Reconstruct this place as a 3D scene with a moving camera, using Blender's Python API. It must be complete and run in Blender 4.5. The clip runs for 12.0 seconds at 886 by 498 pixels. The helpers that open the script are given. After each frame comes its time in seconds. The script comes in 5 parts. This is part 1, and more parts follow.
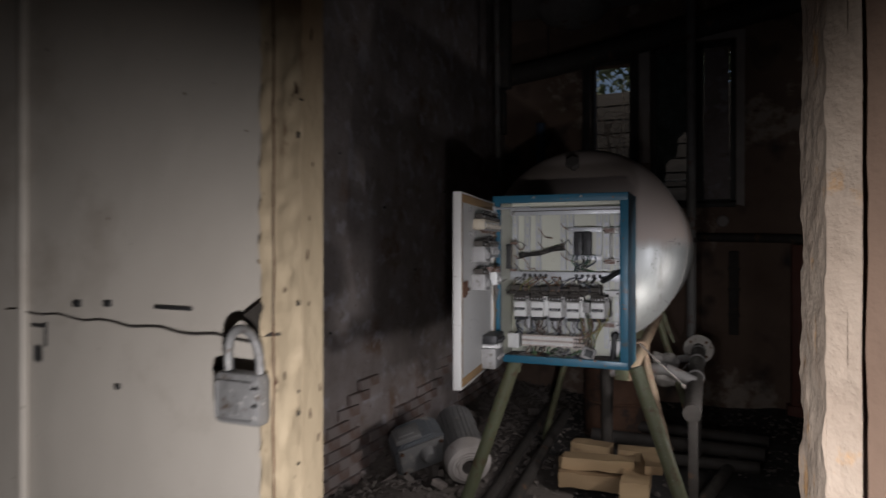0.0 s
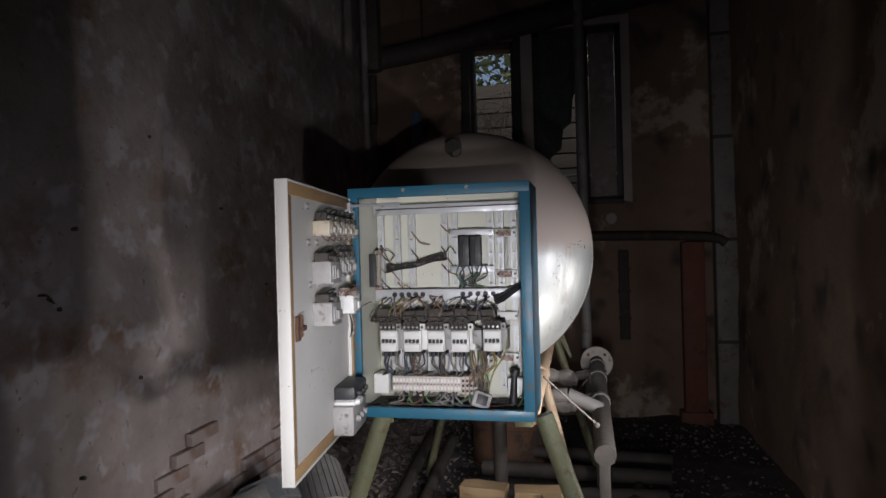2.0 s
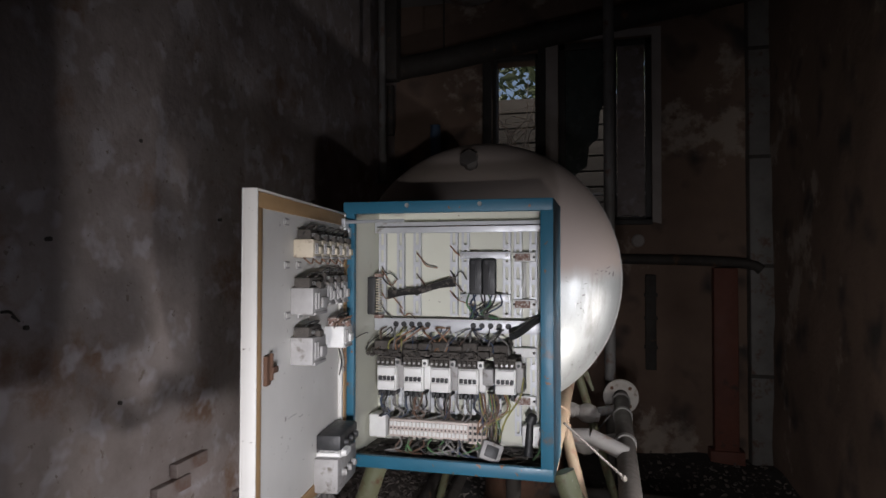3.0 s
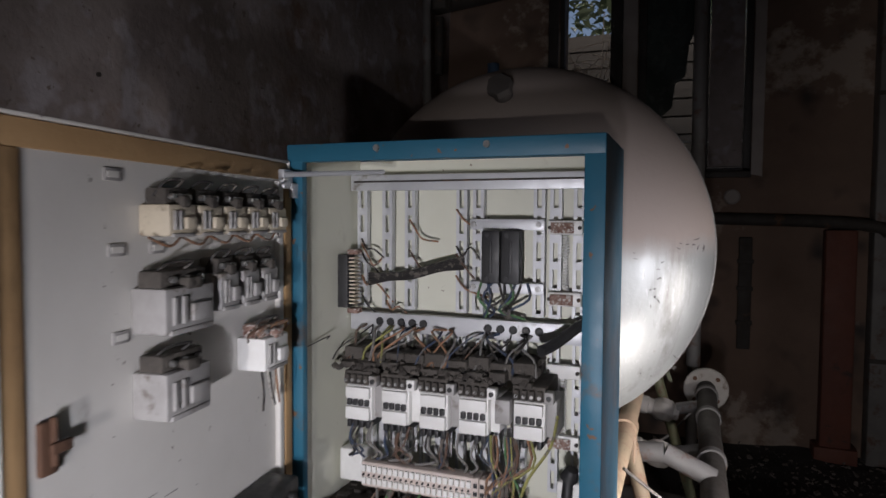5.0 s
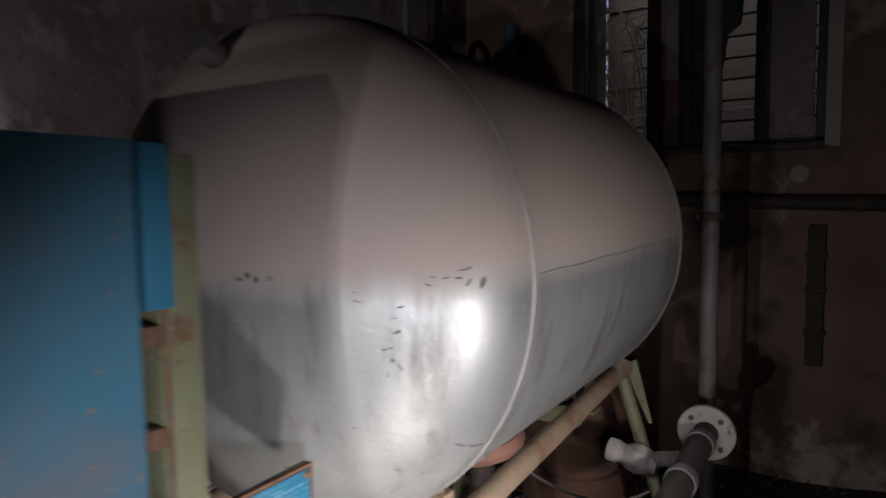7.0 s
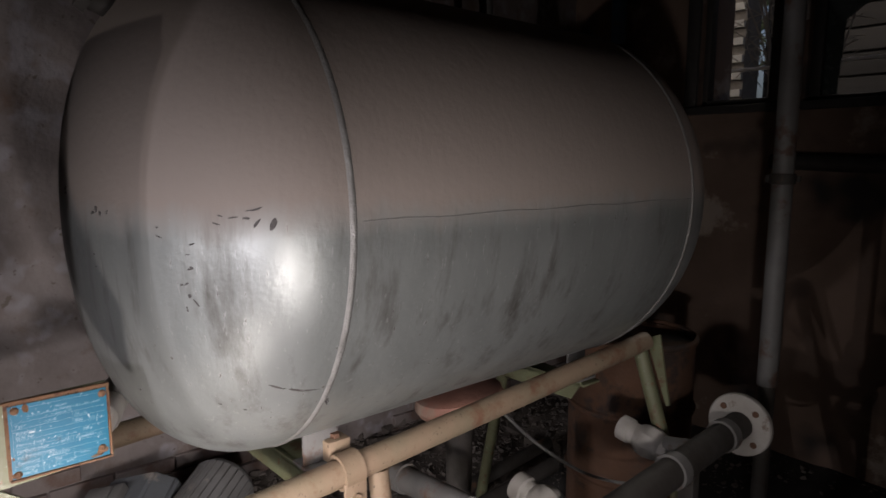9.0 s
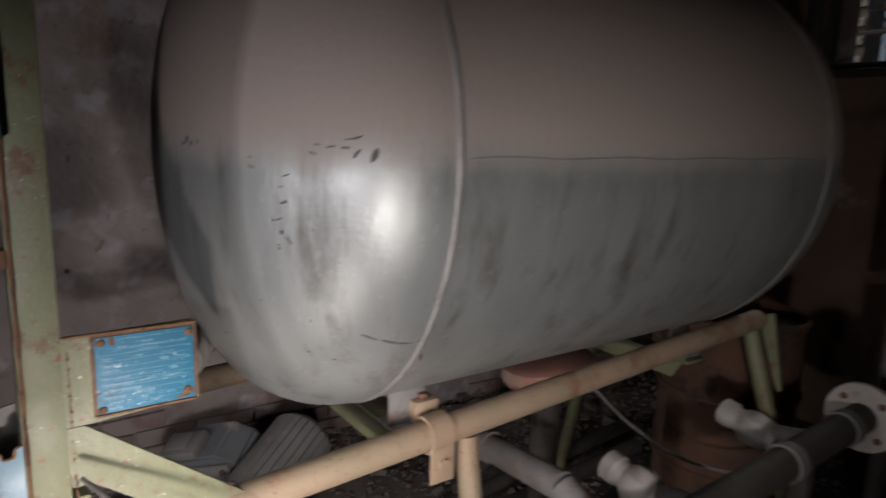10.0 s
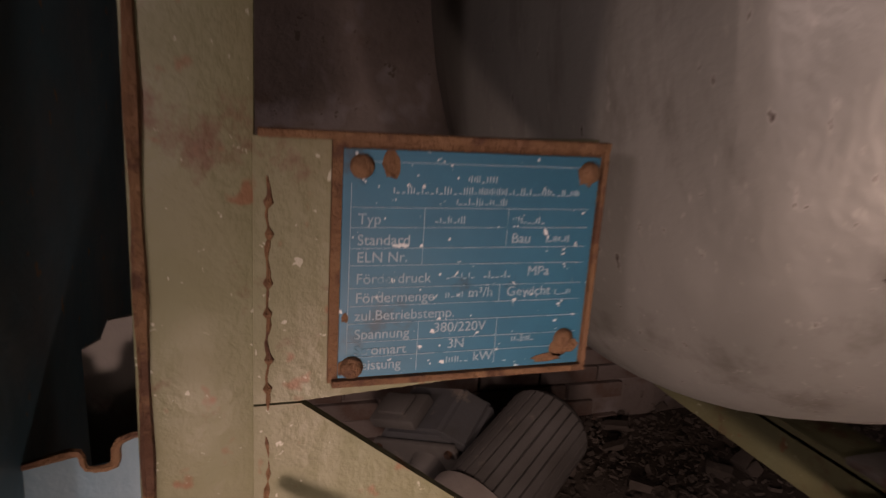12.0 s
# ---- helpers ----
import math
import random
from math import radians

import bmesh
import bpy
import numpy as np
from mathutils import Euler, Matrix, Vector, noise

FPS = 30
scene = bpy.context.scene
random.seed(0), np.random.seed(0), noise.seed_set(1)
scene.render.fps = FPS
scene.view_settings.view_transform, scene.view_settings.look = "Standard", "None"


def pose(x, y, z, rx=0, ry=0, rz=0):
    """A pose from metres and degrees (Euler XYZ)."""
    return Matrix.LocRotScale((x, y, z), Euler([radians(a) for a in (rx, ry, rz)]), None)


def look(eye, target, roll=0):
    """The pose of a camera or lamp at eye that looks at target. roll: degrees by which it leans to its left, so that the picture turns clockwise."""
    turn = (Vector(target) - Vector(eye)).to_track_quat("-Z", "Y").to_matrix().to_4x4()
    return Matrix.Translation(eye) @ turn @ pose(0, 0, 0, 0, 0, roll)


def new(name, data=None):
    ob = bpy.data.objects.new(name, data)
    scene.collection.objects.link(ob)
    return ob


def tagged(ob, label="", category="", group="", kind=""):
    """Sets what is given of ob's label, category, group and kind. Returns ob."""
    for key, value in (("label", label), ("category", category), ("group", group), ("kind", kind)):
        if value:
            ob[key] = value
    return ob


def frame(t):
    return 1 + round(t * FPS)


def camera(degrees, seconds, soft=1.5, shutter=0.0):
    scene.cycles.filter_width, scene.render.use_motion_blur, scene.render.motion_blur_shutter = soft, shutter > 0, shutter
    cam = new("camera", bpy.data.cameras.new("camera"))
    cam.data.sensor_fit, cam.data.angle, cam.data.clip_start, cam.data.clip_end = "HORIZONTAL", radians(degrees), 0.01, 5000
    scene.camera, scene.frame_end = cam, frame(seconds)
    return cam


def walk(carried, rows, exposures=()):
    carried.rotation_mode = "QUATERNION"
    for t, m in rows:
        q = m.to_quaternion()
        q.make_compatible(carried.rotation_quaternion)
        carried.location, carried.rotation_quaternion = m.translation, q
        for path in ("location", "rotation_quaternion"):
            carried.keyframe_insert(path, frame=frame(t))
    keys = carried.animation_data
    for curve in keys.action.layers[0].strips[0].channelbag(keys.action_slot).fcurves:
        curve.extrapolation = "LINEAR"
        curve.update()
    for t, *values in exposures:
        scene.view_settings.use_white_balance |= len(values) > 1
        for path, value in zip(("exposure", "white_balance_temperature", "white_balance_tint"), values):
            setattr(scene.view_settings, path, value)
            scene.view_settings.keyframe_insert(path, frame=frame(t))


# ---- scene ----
cam = camera(68.9, 12.0, shutter=0.5)
PATH = [
    (0, (-0.036, 0.067, 1.46), (-0.807, 1.913, 1.46), -0.0),
    (0.5, (-0.126, 0.284, 1.485), (-0.706, 2.198, 1.482), -0.4),
    (1, (-0.173, 0.474, 1.492), (-0.669, 2.411, 1.509), -0.6),
    (1.5, (-0.188, 0.666, 1.482), (-0.628, 2.617, 1.493), -1.2),
    (2, (-0.205, 0.853, 1.494), (-0.629, 2.808, 1.494), -1.5),
    (2.5, (-0.222, 0.986, 1.535), (-0.669, 2.936, 1.56), -0.7),
    (3, (-0.231, 1.136, 1.521), (-0.716, 3.076, 1.57), 0.1),
    (5, (-0.238, 1.81, 1.562), (-0.947, 3.677, 1.467), 0.4),
    (5.5, (-0.12, 2.008, 1.588), (-0.902, 3.845, 1.472), 0.8),
    (6, (0.016, 2.199, 1.591), (-0.878, 3.986, 1.5), -0.4),
    (6.5, (0.173, 2.419, 1.622), (-0.835, 4.144, 1.53), -0.3),
    (7, (0.319, 2.722, 1.631), (-0.748, 4.406, 1.47), -0.8),
    (9, (0.777, 3.175, 1.594), (-0.711, 4.484, 1.32), 0.3),
    (9.5, (0.779, 3.191, 1.563), (-0.76, 4.435, 1.273), 1.0),
    (10, (0.648, 3.198, 1.526), (-0.964, 4.326, 1.167), 1.8),
    (10.5, (0.398, 3.195, 1.479), (-1.324, 4.095, 1.005), 2.4),
    (11, (0.159, 3.214, 1.391), (-1.594, 4.01, 0.851), 3.0),
    (11.5, (0.01, 3.229, 1.295), (-1.798, 3.935, 0.812), 4.2),
    (12, (-0.08, 3.251, 1.236), (-1.927, 3.862, 0.772), 3.8),
]
walk(cam, [(t, look(eye, target, roll)) for t, eye, target, roll in PATH],
     [(0.0, 0.0, 6500, 10), (0.6, 0.1, 6500, 10), (1.6, 1.0, 6500, 10), (3.2, 1.0, 6500, 10), (5.0, 0.9, 6500, 12), (6.5, 1.1, 6400, 10), (7.2, 1.1, 6600, 13),
      (9.0, 0.7, 6700, 12), (9.6, 0.62, 6700, 12), (10.2, 0.35, 6700, 12), (11.2, -0.05, 7100, 16), (11.6, -0.25, 8000, 25), (12.0, -0.75, 9300, 38)])

# ---- world, daylight and the torch ----
world = bpy.data.worlds.new("sky")
scene.world = world
world.use_nodes = True
wn, wl = world.node_tree.nodes, world.node_tree.links
sky = wn.new("ShaderNodeTexSky")
sky.sky_type = "NISHITA"
sky.sun_disc = False
sky.dust_density = 7.0
sky.air_density = 0.8
sky.sun_elevation = radians(38)
sky.sun_rotation = radians(200)
wl.new(sky.outputs[0], wn["Background"].inputs[0])
wn["Background"].inputs[1].default_value = 0.05


def lamp(name, kind, energy, colour, m):
    data = bpy.data.lights.new(name, kind)
    data.energy, data.color = energy, colour
    ob = new(name, data)
    ob.matrix_world = m
    return ob


sun = lamp("sun", "SUN", 0.8, (1.0, 0.96, 0.9), look((0, 0, 0), (0.22, -0.75, -0.62)))
sun.data.angle = radians(12)
# the walker's torch, seen as steady beams: in the passage, inside the doorway, and beside the tank


def torch(name, eye, target, energy, size, colour=(1.0, 0.94, 0.87), soft=0.015):
    ob = lamp(name, "SPOT", energy, colour, look(eye, target))
    ob.data.spot_size, ob.data.spot_blend, ob.data.shadow_soft_size = radians(size), 1.0, soft


torch("torch_passage", (0.04, 0.02, 1.11), (-0.56, 0.79, 0.85), 62, 102, (1.0, 0.95, 0.94))
torch("torch_passage_spill", (-0.28, -0.06, 1.07), (0.44, 0.89, 1.01), 98, 82, (1.0, 0.94, 0.91))
torch("torch_doorway", (-0.22, 1.32, 1.23), (-0.80, 2.95, 1.12), 21, 50, (0.97, 0.97, 1.05), 0.02)
torch("torch_spill", (-0.22, 1.32, 1.23), (-0.80, 2.95, 0.80), 13, 122, (0.97, 0.96, 1.07), 0.03)
torch("torch_dome", (0.42, 2.76, 1.34), (-0.42, 3.48, 1.10), 19, 82, (0.98, 0.96, 1.05), 0.03)
torch("torch_tank", (0.82, 3.36, 1.03), (-0.30, 4.10, 1.02), 36, 90, (1.0, 0.95, 0.96), 0.03)
torch("torch_tank_spill", (0.52, 3.12, 0.82), (-0.5, 3.60, 0.36), 24, 92, (1.0, 0.95, 0.93), 0.03)
torch("torch_plate", (0.06, 3.22, 0.82), (-0.52, 3.52, 0.88), 16, 108, (1.0, 0.93, 0.91), 0.025)

# ---- materials ----
def material(name, base, second=None, amount=0.5, scale=6.0, dirt=None, dirt_scale=2.5, dirt_level=0.55, rough=0.7, rough_var=0.15,
             metal=0.0, bump=0.25, bump_scale=40.0, stretch=(1, 1, 1), vary=0.0, fleck=None, fleck_scale=60.0, fleck_level=0.68, soft=0.03, dirt_soft=0.07, dust=None, specks=None, speck_scale=70.0, speck_level=0.64, bump_stretch=None):
    m = bpy.data.materials.new(name)
    m.use_nodes = True
    n, l = m.node_tree.nodes, m.node_tree.links
    bsdf = n["Principled BSDF"]
    tc = n.new("ShaderNodeTexCoord")
    mp = n.new("ShaderNodeMapping")
    mp.inputs["Scale"].default_value = stretch
    l.new(tc.outputs["Object"], mp.inputs[0])

    def cloud(sc, detail=6.0, rg=0.6):
        t = n.new("ShaderNodeTexNoise")
        t.inputs["Scale"].default_value, t.inputs["Detail"].default_value, t.inputs["Roughness"].default_value = sc, detail, rg
        l.new(mp.outputs[0], t.inputs["Vector"])
        return t.outputs["Fac"]

    def ramp(src, lo, hi):
        r = n.new("ShaderNodeMapRange")
        r.inputs["From Min"].default_value, r.inputs["From Max"].default_value = lo, hi
        l.new(src, r.inputs[0])
        return r.outputs[0]

    def mix(fac, a, b):
        x = n.new("ShaderNodeMix")
        x.data_type = "RGBA"
        if isinstance(fac, float):
            x.inputs[0].default_value = fac
        else:
            l.new(fac, x.inputs[0])
        for sock, v in ((x.inputs[6], a), (x.inputs[7], b)):
            if isinstance(v, tuple):
                sock.default_value = (*v, 1)
            else:
                l.new(v, sock)
        return x.outputs[2]

    second = second or tuple(c * 0.7 for c in base)
    col = mix(ramp(cloud(scale), 0.5 - amount * 0.4, 0.5 + amount * 0.4), base, second)
    if dirt:
        col = mix(ramp(cloud(dirt_scale, 9.0, 0.68), dirt_level, dirt_level + dirt_soft), col, dirt)
    if fleck:
        col = mix(ramp(cloud(fleck_scale, 2.0), fleck_level, fleck_level + soft), col, fleck)
    if specks:
        col = mix(ramp(cloud(speck_scale, 3.0), speck_level, speck_level + 0.025), col, specks)
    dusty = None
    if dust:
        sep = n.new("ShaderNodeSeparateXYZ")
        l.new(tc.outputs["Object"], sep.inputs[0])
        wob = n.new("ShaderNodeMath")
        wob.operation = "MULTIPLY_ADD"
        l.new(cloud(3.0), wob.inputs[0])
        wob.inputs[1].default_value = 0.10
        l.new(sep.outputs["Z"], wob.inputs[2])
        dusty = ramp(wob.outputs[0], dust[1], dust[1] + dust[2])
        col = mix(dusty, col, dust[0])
    if vary:
        oi = n.new("ShaderNodeObjectInfo")
        hsv = n.new("ShaderNodeHueSaturation")
        l.new(ramp(oi.outputs["Random"], 0, 1), hsv.inputs["Fac"])
        hsv.inputs["Fac"].default_value = 1
        val = n.new("ShaderNodeMapRange")
        val.inputs["To Min"].default_value, val.inputs["To Max"].default_value = 1 - vary, 1 + vary
        l.new(oi.outputs["Random"], val.inputs[0])
        for link in list(hsv.inputs["Fac"].links):
            l.remove(link)
        l.new(val.outputs[0], hsv.inputs["Value"])
        l.new(col, hsv.inputs["Color"])
        col = hsv.outputs[0]
    l.new(col, bsdf.inputs["Base Color"])
    rr = n.new("ShaderNodeMapRange")
    rr.inputs["From Min"].default_value, rr.inputs["From Max"].default_value = 0.3, 0.7
    rr.inputs["To Min"].default_value, rr.inputs["To Max"].default_value = max(0.05, rough - rough_var), min(1, rough + rough_var)
    l.new(cloud(scale * 3), rr.inputs[0])
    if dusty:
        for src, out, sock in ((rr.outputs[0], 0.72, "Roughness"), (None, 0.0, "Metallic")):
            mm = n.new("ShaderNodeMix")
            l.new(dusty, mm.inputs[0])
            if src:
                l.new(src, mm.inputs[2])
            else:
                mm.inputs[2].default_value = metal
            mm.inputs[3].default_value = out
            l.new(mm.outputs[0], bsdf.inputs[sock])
    else:
        l.new(rr.outputs[0], bsdf.inputs["Roughness"])
        bsdf.inputs["Metallic"].default_value = metal
    if bump:
        b = n.new("ShaderNodeBump")
        b.inputs["Strength"].default_value, b.inputs["Distance"].default_value = bump, 0.01
        add = n.new("ShaderNodeMath")
        add.operation = "MULTIPLY_ADD"
        fine = cloud(bump_scale, 5.0)
        if bump_stretch:
            mp2 = n.new("ShaderNodeMapping")
            mp2.inputs["Scale"].default_value = bump_stretch
            l.new(tc.outputs["Object"], mp2.inputs[0])
            l.new(mp2.outputs[0], fine.node.inputs["Vector"])
        l.new(fine, add.inputs[0])
        add.inputs[1].default_value = 0.5
        l.new(cloud(scale * 2), add.inputs[2])
        l.new(add.outputs[0], b.inputs["Height"])
        l.new(b.outputs[0], bsdf.inputs["Normal"])
    return m


PLASTER = material("old_plaster", (0.30, 0.265, 0.26), (0.185, 0.155, 0.145), 0.6, 4.5, (0.17, 0.11, 0.08), 2.4, 0.55, 0.9, 0.08, bump=0.9, bump_scale=22, fleck=(0.335, 0.31, 0.325), fleck_scale=7.5, fleck_level=0.55, soft=0.12, dirt_soft=0.12, specks=(0.17, 0.14, 0.125), speck_scale=24, speck_level=0.66)
PLASTER_DARK = material("sooty_plaster", (0.24, 0.165, 0.125), (0.12, 0.08, 0.06), 0.8, 1.5, (0.36, 0.30, 0.25), 1.1, 0.56, 0.92, 0.06, bump=0.8, bump_scale=22, fleck=(0.05, 0.042, 0.04), fleck_scale=2.6, fleck_level=0.55, soft=0.16, dirt_soft=0.05)
PLASTER_PALE = material("pale_reveal_plaster", (0.42, 0.39, 0.37), (0.28, 0.25, 0.23), 0.6, 3, (0.2, 0.13, 0.1), 2.5, 0.6, 0.9, 0.06, bump=0.4)
SOIL = material("dirty_floor", (0.055, 0.05, 0.047), (0.03, 0.027, 0.026), 0.8, 3, (0.12, 0.105, 0.095), 5, 0.6, 0.92, 0.08, bump=0.9, bump_scale=55, fleck=(0.25, 0.24, 0.25), fleck_scale=38, fleck_level=0.7)
RUBBLE = material("rubble_chips", (0.17, 0.145, 0.13), (0.09, 0.078, 0.07), 0.8, 6, (0.28, 0.24, 0.215), 5, 0.58, 0.92, 0.06, bump=0.5, dirt_soft=0.12)
CEIL = material("grey_ceiling", (0.30, 0.29, 0.28), (0.2, 0.19, 0.18), 0.6, 1.5, (0.1, 0.08, 0.07), 1.2, 0.6, 0.9, 0.06, bump=0.5)
BRICK = material("red_brick", (0.19, 0.125, 0.105), (0.15, 0.105, 0.09), 0.6, 14, (0.24, 0.205, 0.195), 5, 0.43, 0.9, 0.06, bump=0.6, vary=0.15, dirt_soft=0.15)
BRICK_WHITE = material("white_brick", (0.48, 0.48, 0.46), (0.36, 0.36, 0.35), 0.5, 5, (0.25, 0.25, 0.23), 3, 0.6, 0.85, 0.08, bump=0.3, vary=0.12)
MORTAR = material("mortar", (0.2, 0.185, 0.17), None, 0.5, 12, None, rough=0.95, bump=0.6)
DOOR_PAINT = material("cream_door_paint", (0.50, 0.465, 0.42), (0.42, 0.39, 0.35), 0.6, 1.6, (0.30, 0.26, 0.22), 2.0, 0.58, 0.55, 0.12, bump=0.22, bump_scale=30, fleck=(0.16, 0.12, 0.09), fleck_scale=34, fleck_level=0.735, dirt_soft=0.2)
DOOR_EDGE = material("yellowed_wood_edge", (0.52, 0.43, 0.30), (0.43, 0.34, 0.23), 0.6, 5, (0.20, 0.12, 0.075), 11, 0.62, 0.6, 0.12, bump=0.5, stretch=(1, 1, 0.4), fleck=(0.10, 0.065, 0.045), fleck_scale=52, fleck_level=0.67)
JAMB = material("rough_jamb", (0.44, 0.37, 0.31), (0.30, 0.235, 0.19), 0.7, 9, (0.46, 0.27, 0.12), 6, 0.6, 0.85, 0.1, bump=0.9, bump_scale=30)
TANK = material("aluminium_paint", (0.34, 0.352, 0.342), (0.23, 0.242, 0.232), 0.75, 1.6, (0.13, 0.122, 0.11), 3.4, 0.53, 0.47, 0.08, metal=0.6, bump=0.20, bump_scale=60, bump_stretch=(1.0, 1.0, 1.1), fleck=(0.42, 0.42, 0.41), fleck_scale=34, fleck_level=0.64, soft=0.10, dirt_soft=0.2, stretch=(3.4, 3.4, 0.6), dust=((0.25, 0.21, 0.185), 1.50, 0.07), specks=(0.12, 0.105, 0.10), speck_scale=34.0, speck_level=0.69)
WELD = material("weld_bead", (0.27, 0.265, 0.255), (0.17, 0.16, 0.15), 0.7, 20, None, rough=0.5, metal=0.4, bump=0.6, bump_scale=120)
BLUE = material("blue_enamel", (0.028, 0.145, 0.225), (0.022, 0.115, 0.18), 0.6, 4, (0.10, 0.105, 0.105), 5, 0.60, 0.45, 0.12, bump=0.12, bump_scale=60, fleck=(0.18, 0.09, 0.045), fleck_scale=40, fleck_level=0.665)
BLUE_SIDE = material("blue_side_paint", (0.03, 0.13, 0.19), (0.05, 0.10, 0.13), 0.8, 2.2, (0.10, 0.10, 0.105), 2.0, 0.47, 0.5, 0.12, bump=0.15, bump_scale=60, fleck=(0.22, 0.13, 0.075), fleck_scale=62, fleck_level=0.69, dirt_soft=0.18)
PALEGREEN = material("cream_green_lining", (0.66, 0.66, 0.56), (0.58, 0.58, 0.49), 0.5, 3, (0.42, 0.40, 0.33), 5, 0.62, 0.45, 0.1, bump=0.06, specks=(0.2, 0.16, 0.12), speck_scale=60, speck_level=0.72, dirt_soft=0.15)
WHITE = material("white_lacquer", (0.70, 0.685, 0.65), (0.60, 0.585, 0.55), 0.6, 4, (0.34, 0.29, 0.235), 6, 0.62, 0.5, 0.1, bump=0.08, specks=(0.13, 0.10, 0.08), speck_scale=55, speck_level=0.70, dirt_soft=0.15)
TAN = material("tan_gasket", (0.42, 0.27, 0.13), (0.34, 0.21, 0.10), 0.5, 8, (0.2, 0.14, 0.09), 9, 0.62, 0.8, 0.1, bump=0.3)
GREEN = material("green_frame_paint", (0.135, 0.152, 0.088), (0.115, 0.108, 0.058), 0.7, 6, (0.10, 0.055, 0.030), 19, 0.56, 0.55, 0.16, bump=0.28, bump_scale=90, fleck=(0.15, 0.075, 0.036), fleck_scale=52, fleck_level=0.645, soft=0.07, specks=(0.30, 0.31, 0.25), speck_scale=130, speck_level=0.67, dirt_soft=0.10)
TUBE = material("dusty_tube", (0.28, 0.185, 0.125), (0.18, 0.155, 0.10), 0.7, 5, (0.17, 0.085, 0.05), 8, 0.53, 0.7, 0.12, bump=0.35, bump_scale=60, dirt_soft=0.12, specks=(0.12, 0.085, 0.06), speck_scale=90, speck_level=0.66)
GALV = material("galvanised_rail", (0.60, 0.61, 0.63), (0.50, 0.51, 0.53), 0.5, 12, (0.25, 0.23, 0.2), 10, 0.62, 0.45, 0.1, metal=0.35, bump=0.08)
GREYPIPE = material("grey_pipe_paint", (0.17, 0.165, 0.16), (0.105, 0.10, 0.095), 0.6, 6, (0.10, 0.062, 0.045), 7, 0.56, 0.6, 0.1, bump=0.25)
DARKIRON = material("dark_iron", (0.06, 0.055, 0.05), (0.04, 0.033, 0.028), 0.6, 8, (0.13, 0.075, 0.045), 7, 0.6, 0.75, 0.1, metal=0.2, bump=0.35)
RUST = material("rusty_sheet", (0.125, 0.06, 0.032), (0.07, 0.038, 0.025), 0.7, 6, (0.045, 0.03, 0.024), 5, 0.53, 0.85, 0.1, bump=0.5)
REDPAINT = material("faded_red_paint", (0.30, 0.145, 0.105), (0.20, 0.10, 0.075), 0.6, 8, (0.25, 0.19, 0.15), 7, 0.55, 0.75, 0.1, bump=0.3, dirt_soft=0.12)
REDPIPE = material("brown_red_downpipe", (0.16, 0.055, 0.035), (0.11, 0.04, 0.028), 0.6, 5, (0.05, 0.035, 0.03), 4, 0.6, 0.7, 0.1, bump=0.3)
BLACKPL = material("black_plastic", (0.018, 0.018, 0.02), (0.03, 0.03, 0.03), 0.5, 20, (0.09, 0.08, 0.07), 20, 0.62, 0.5, 0.1, bump=0.1)
DUSTY = material("dusty_black", (0.035, 0.031, 0.028), (0.10, 0.088, 0.075), 0.7, 28, (0.16, 0.14, 0.12), 40, 0.60, 0.9, 0.08, bump=0.5, bump_scale=150)
CREAM = material("cream_bakelite", (0.60, 0.53, 0.41), (0.47, 0.41, 0.31), 0.6, 20, (0.2, 0.155, 0.11), 26, 0.58, 0.55, 0.1, bump=0.12, dirt_soft=0.12)
WHITEPL = material("white_contactor", (0.80, 0.80, 0.78), (0.70, 0.69, 0.66), 0.5, 25, (0.35, 0.32, 0.28), 30, 0.68, 0.45, 0.1, bump=0.05)
GREYPL = material("grey_switch_plastic", (0.38, 0.37, 0.36), (0.27, 0.26, 0.25), 0.6, 22, (0.13, 0.11, 0.09), 26, 0.56, 0.55, 0.1, bump=0.12, dirt_soft=0.12)
PINKSTRIP = material("pinkish_terminal", (0.60, 0.52, 0.47), (0.5, 0.43, 0.38), 0.5, 30, None, rough=0.55, bump=0.1)
COPPER = material("corroded_copper", (0.42, 0.30, 0.25), (0.20, 0.10, 0.075), 0.35, 120, None, rough=0.75, metal=0.1, bump=0.8, bump_scale=200, fleck=(0.66, 0.62, 0.58), fleck_scale=170, fleck_level=0.55)
STEEL = material("bright_screw", (0.55, 0.55, 0.54), None, 0.4, 30, None, rough=0.35, metal=0.9, bump=0.05)
LOCK = material("padlock_steel", (0.30, 0.30, 0.30), (0.20, 0.20, 0.205), 0.8, 22, (0.13, 0.105, 0.09), 26, 0.56, 0.55, 0.12, metal=0.4, bump=0.35, bump_scale=90, specks=(0.42, 0.41, 0.40), speck_scale=120, speck_level=0.64)
MOTOR = material("motor_grey", (0.17, 0.17, 0.17), (0.12, 0.115, 0.11), 0.6, 8, (0.25, 0.23, 0.21), 6, 0.6, 0.7, 0.1, bump=0.2)
PUMPBLUE = material("dusty_blue_grey_cast", (0.13, 0.145, 0.165), (0.10, 0.105, 0.11), 0.6, 8, (0.25, 0.23, 0.21), 6, 0.58, 0.75, 0.1, bump=0.3)
VALVE = material("pale_valve_body", (0.42, 0.395, 0.365), (0.3, 0.28, 0.25), 0.6, 10, (0.16, 0.12, 0.09), 11, 0.62, 0.65, 0.1, bump=0.25)
TIMBER = material("split_timber", (0.42, 0.30, 0.17), (0.28, 0.185, 0.10), 0.7, 5, (0.12, 0.09, 0.06), 6, 0.62, 0.8, 0.1, bump=0.5, bump_scale=30, stretch=(0.25, 1, 1), vary=0.2)
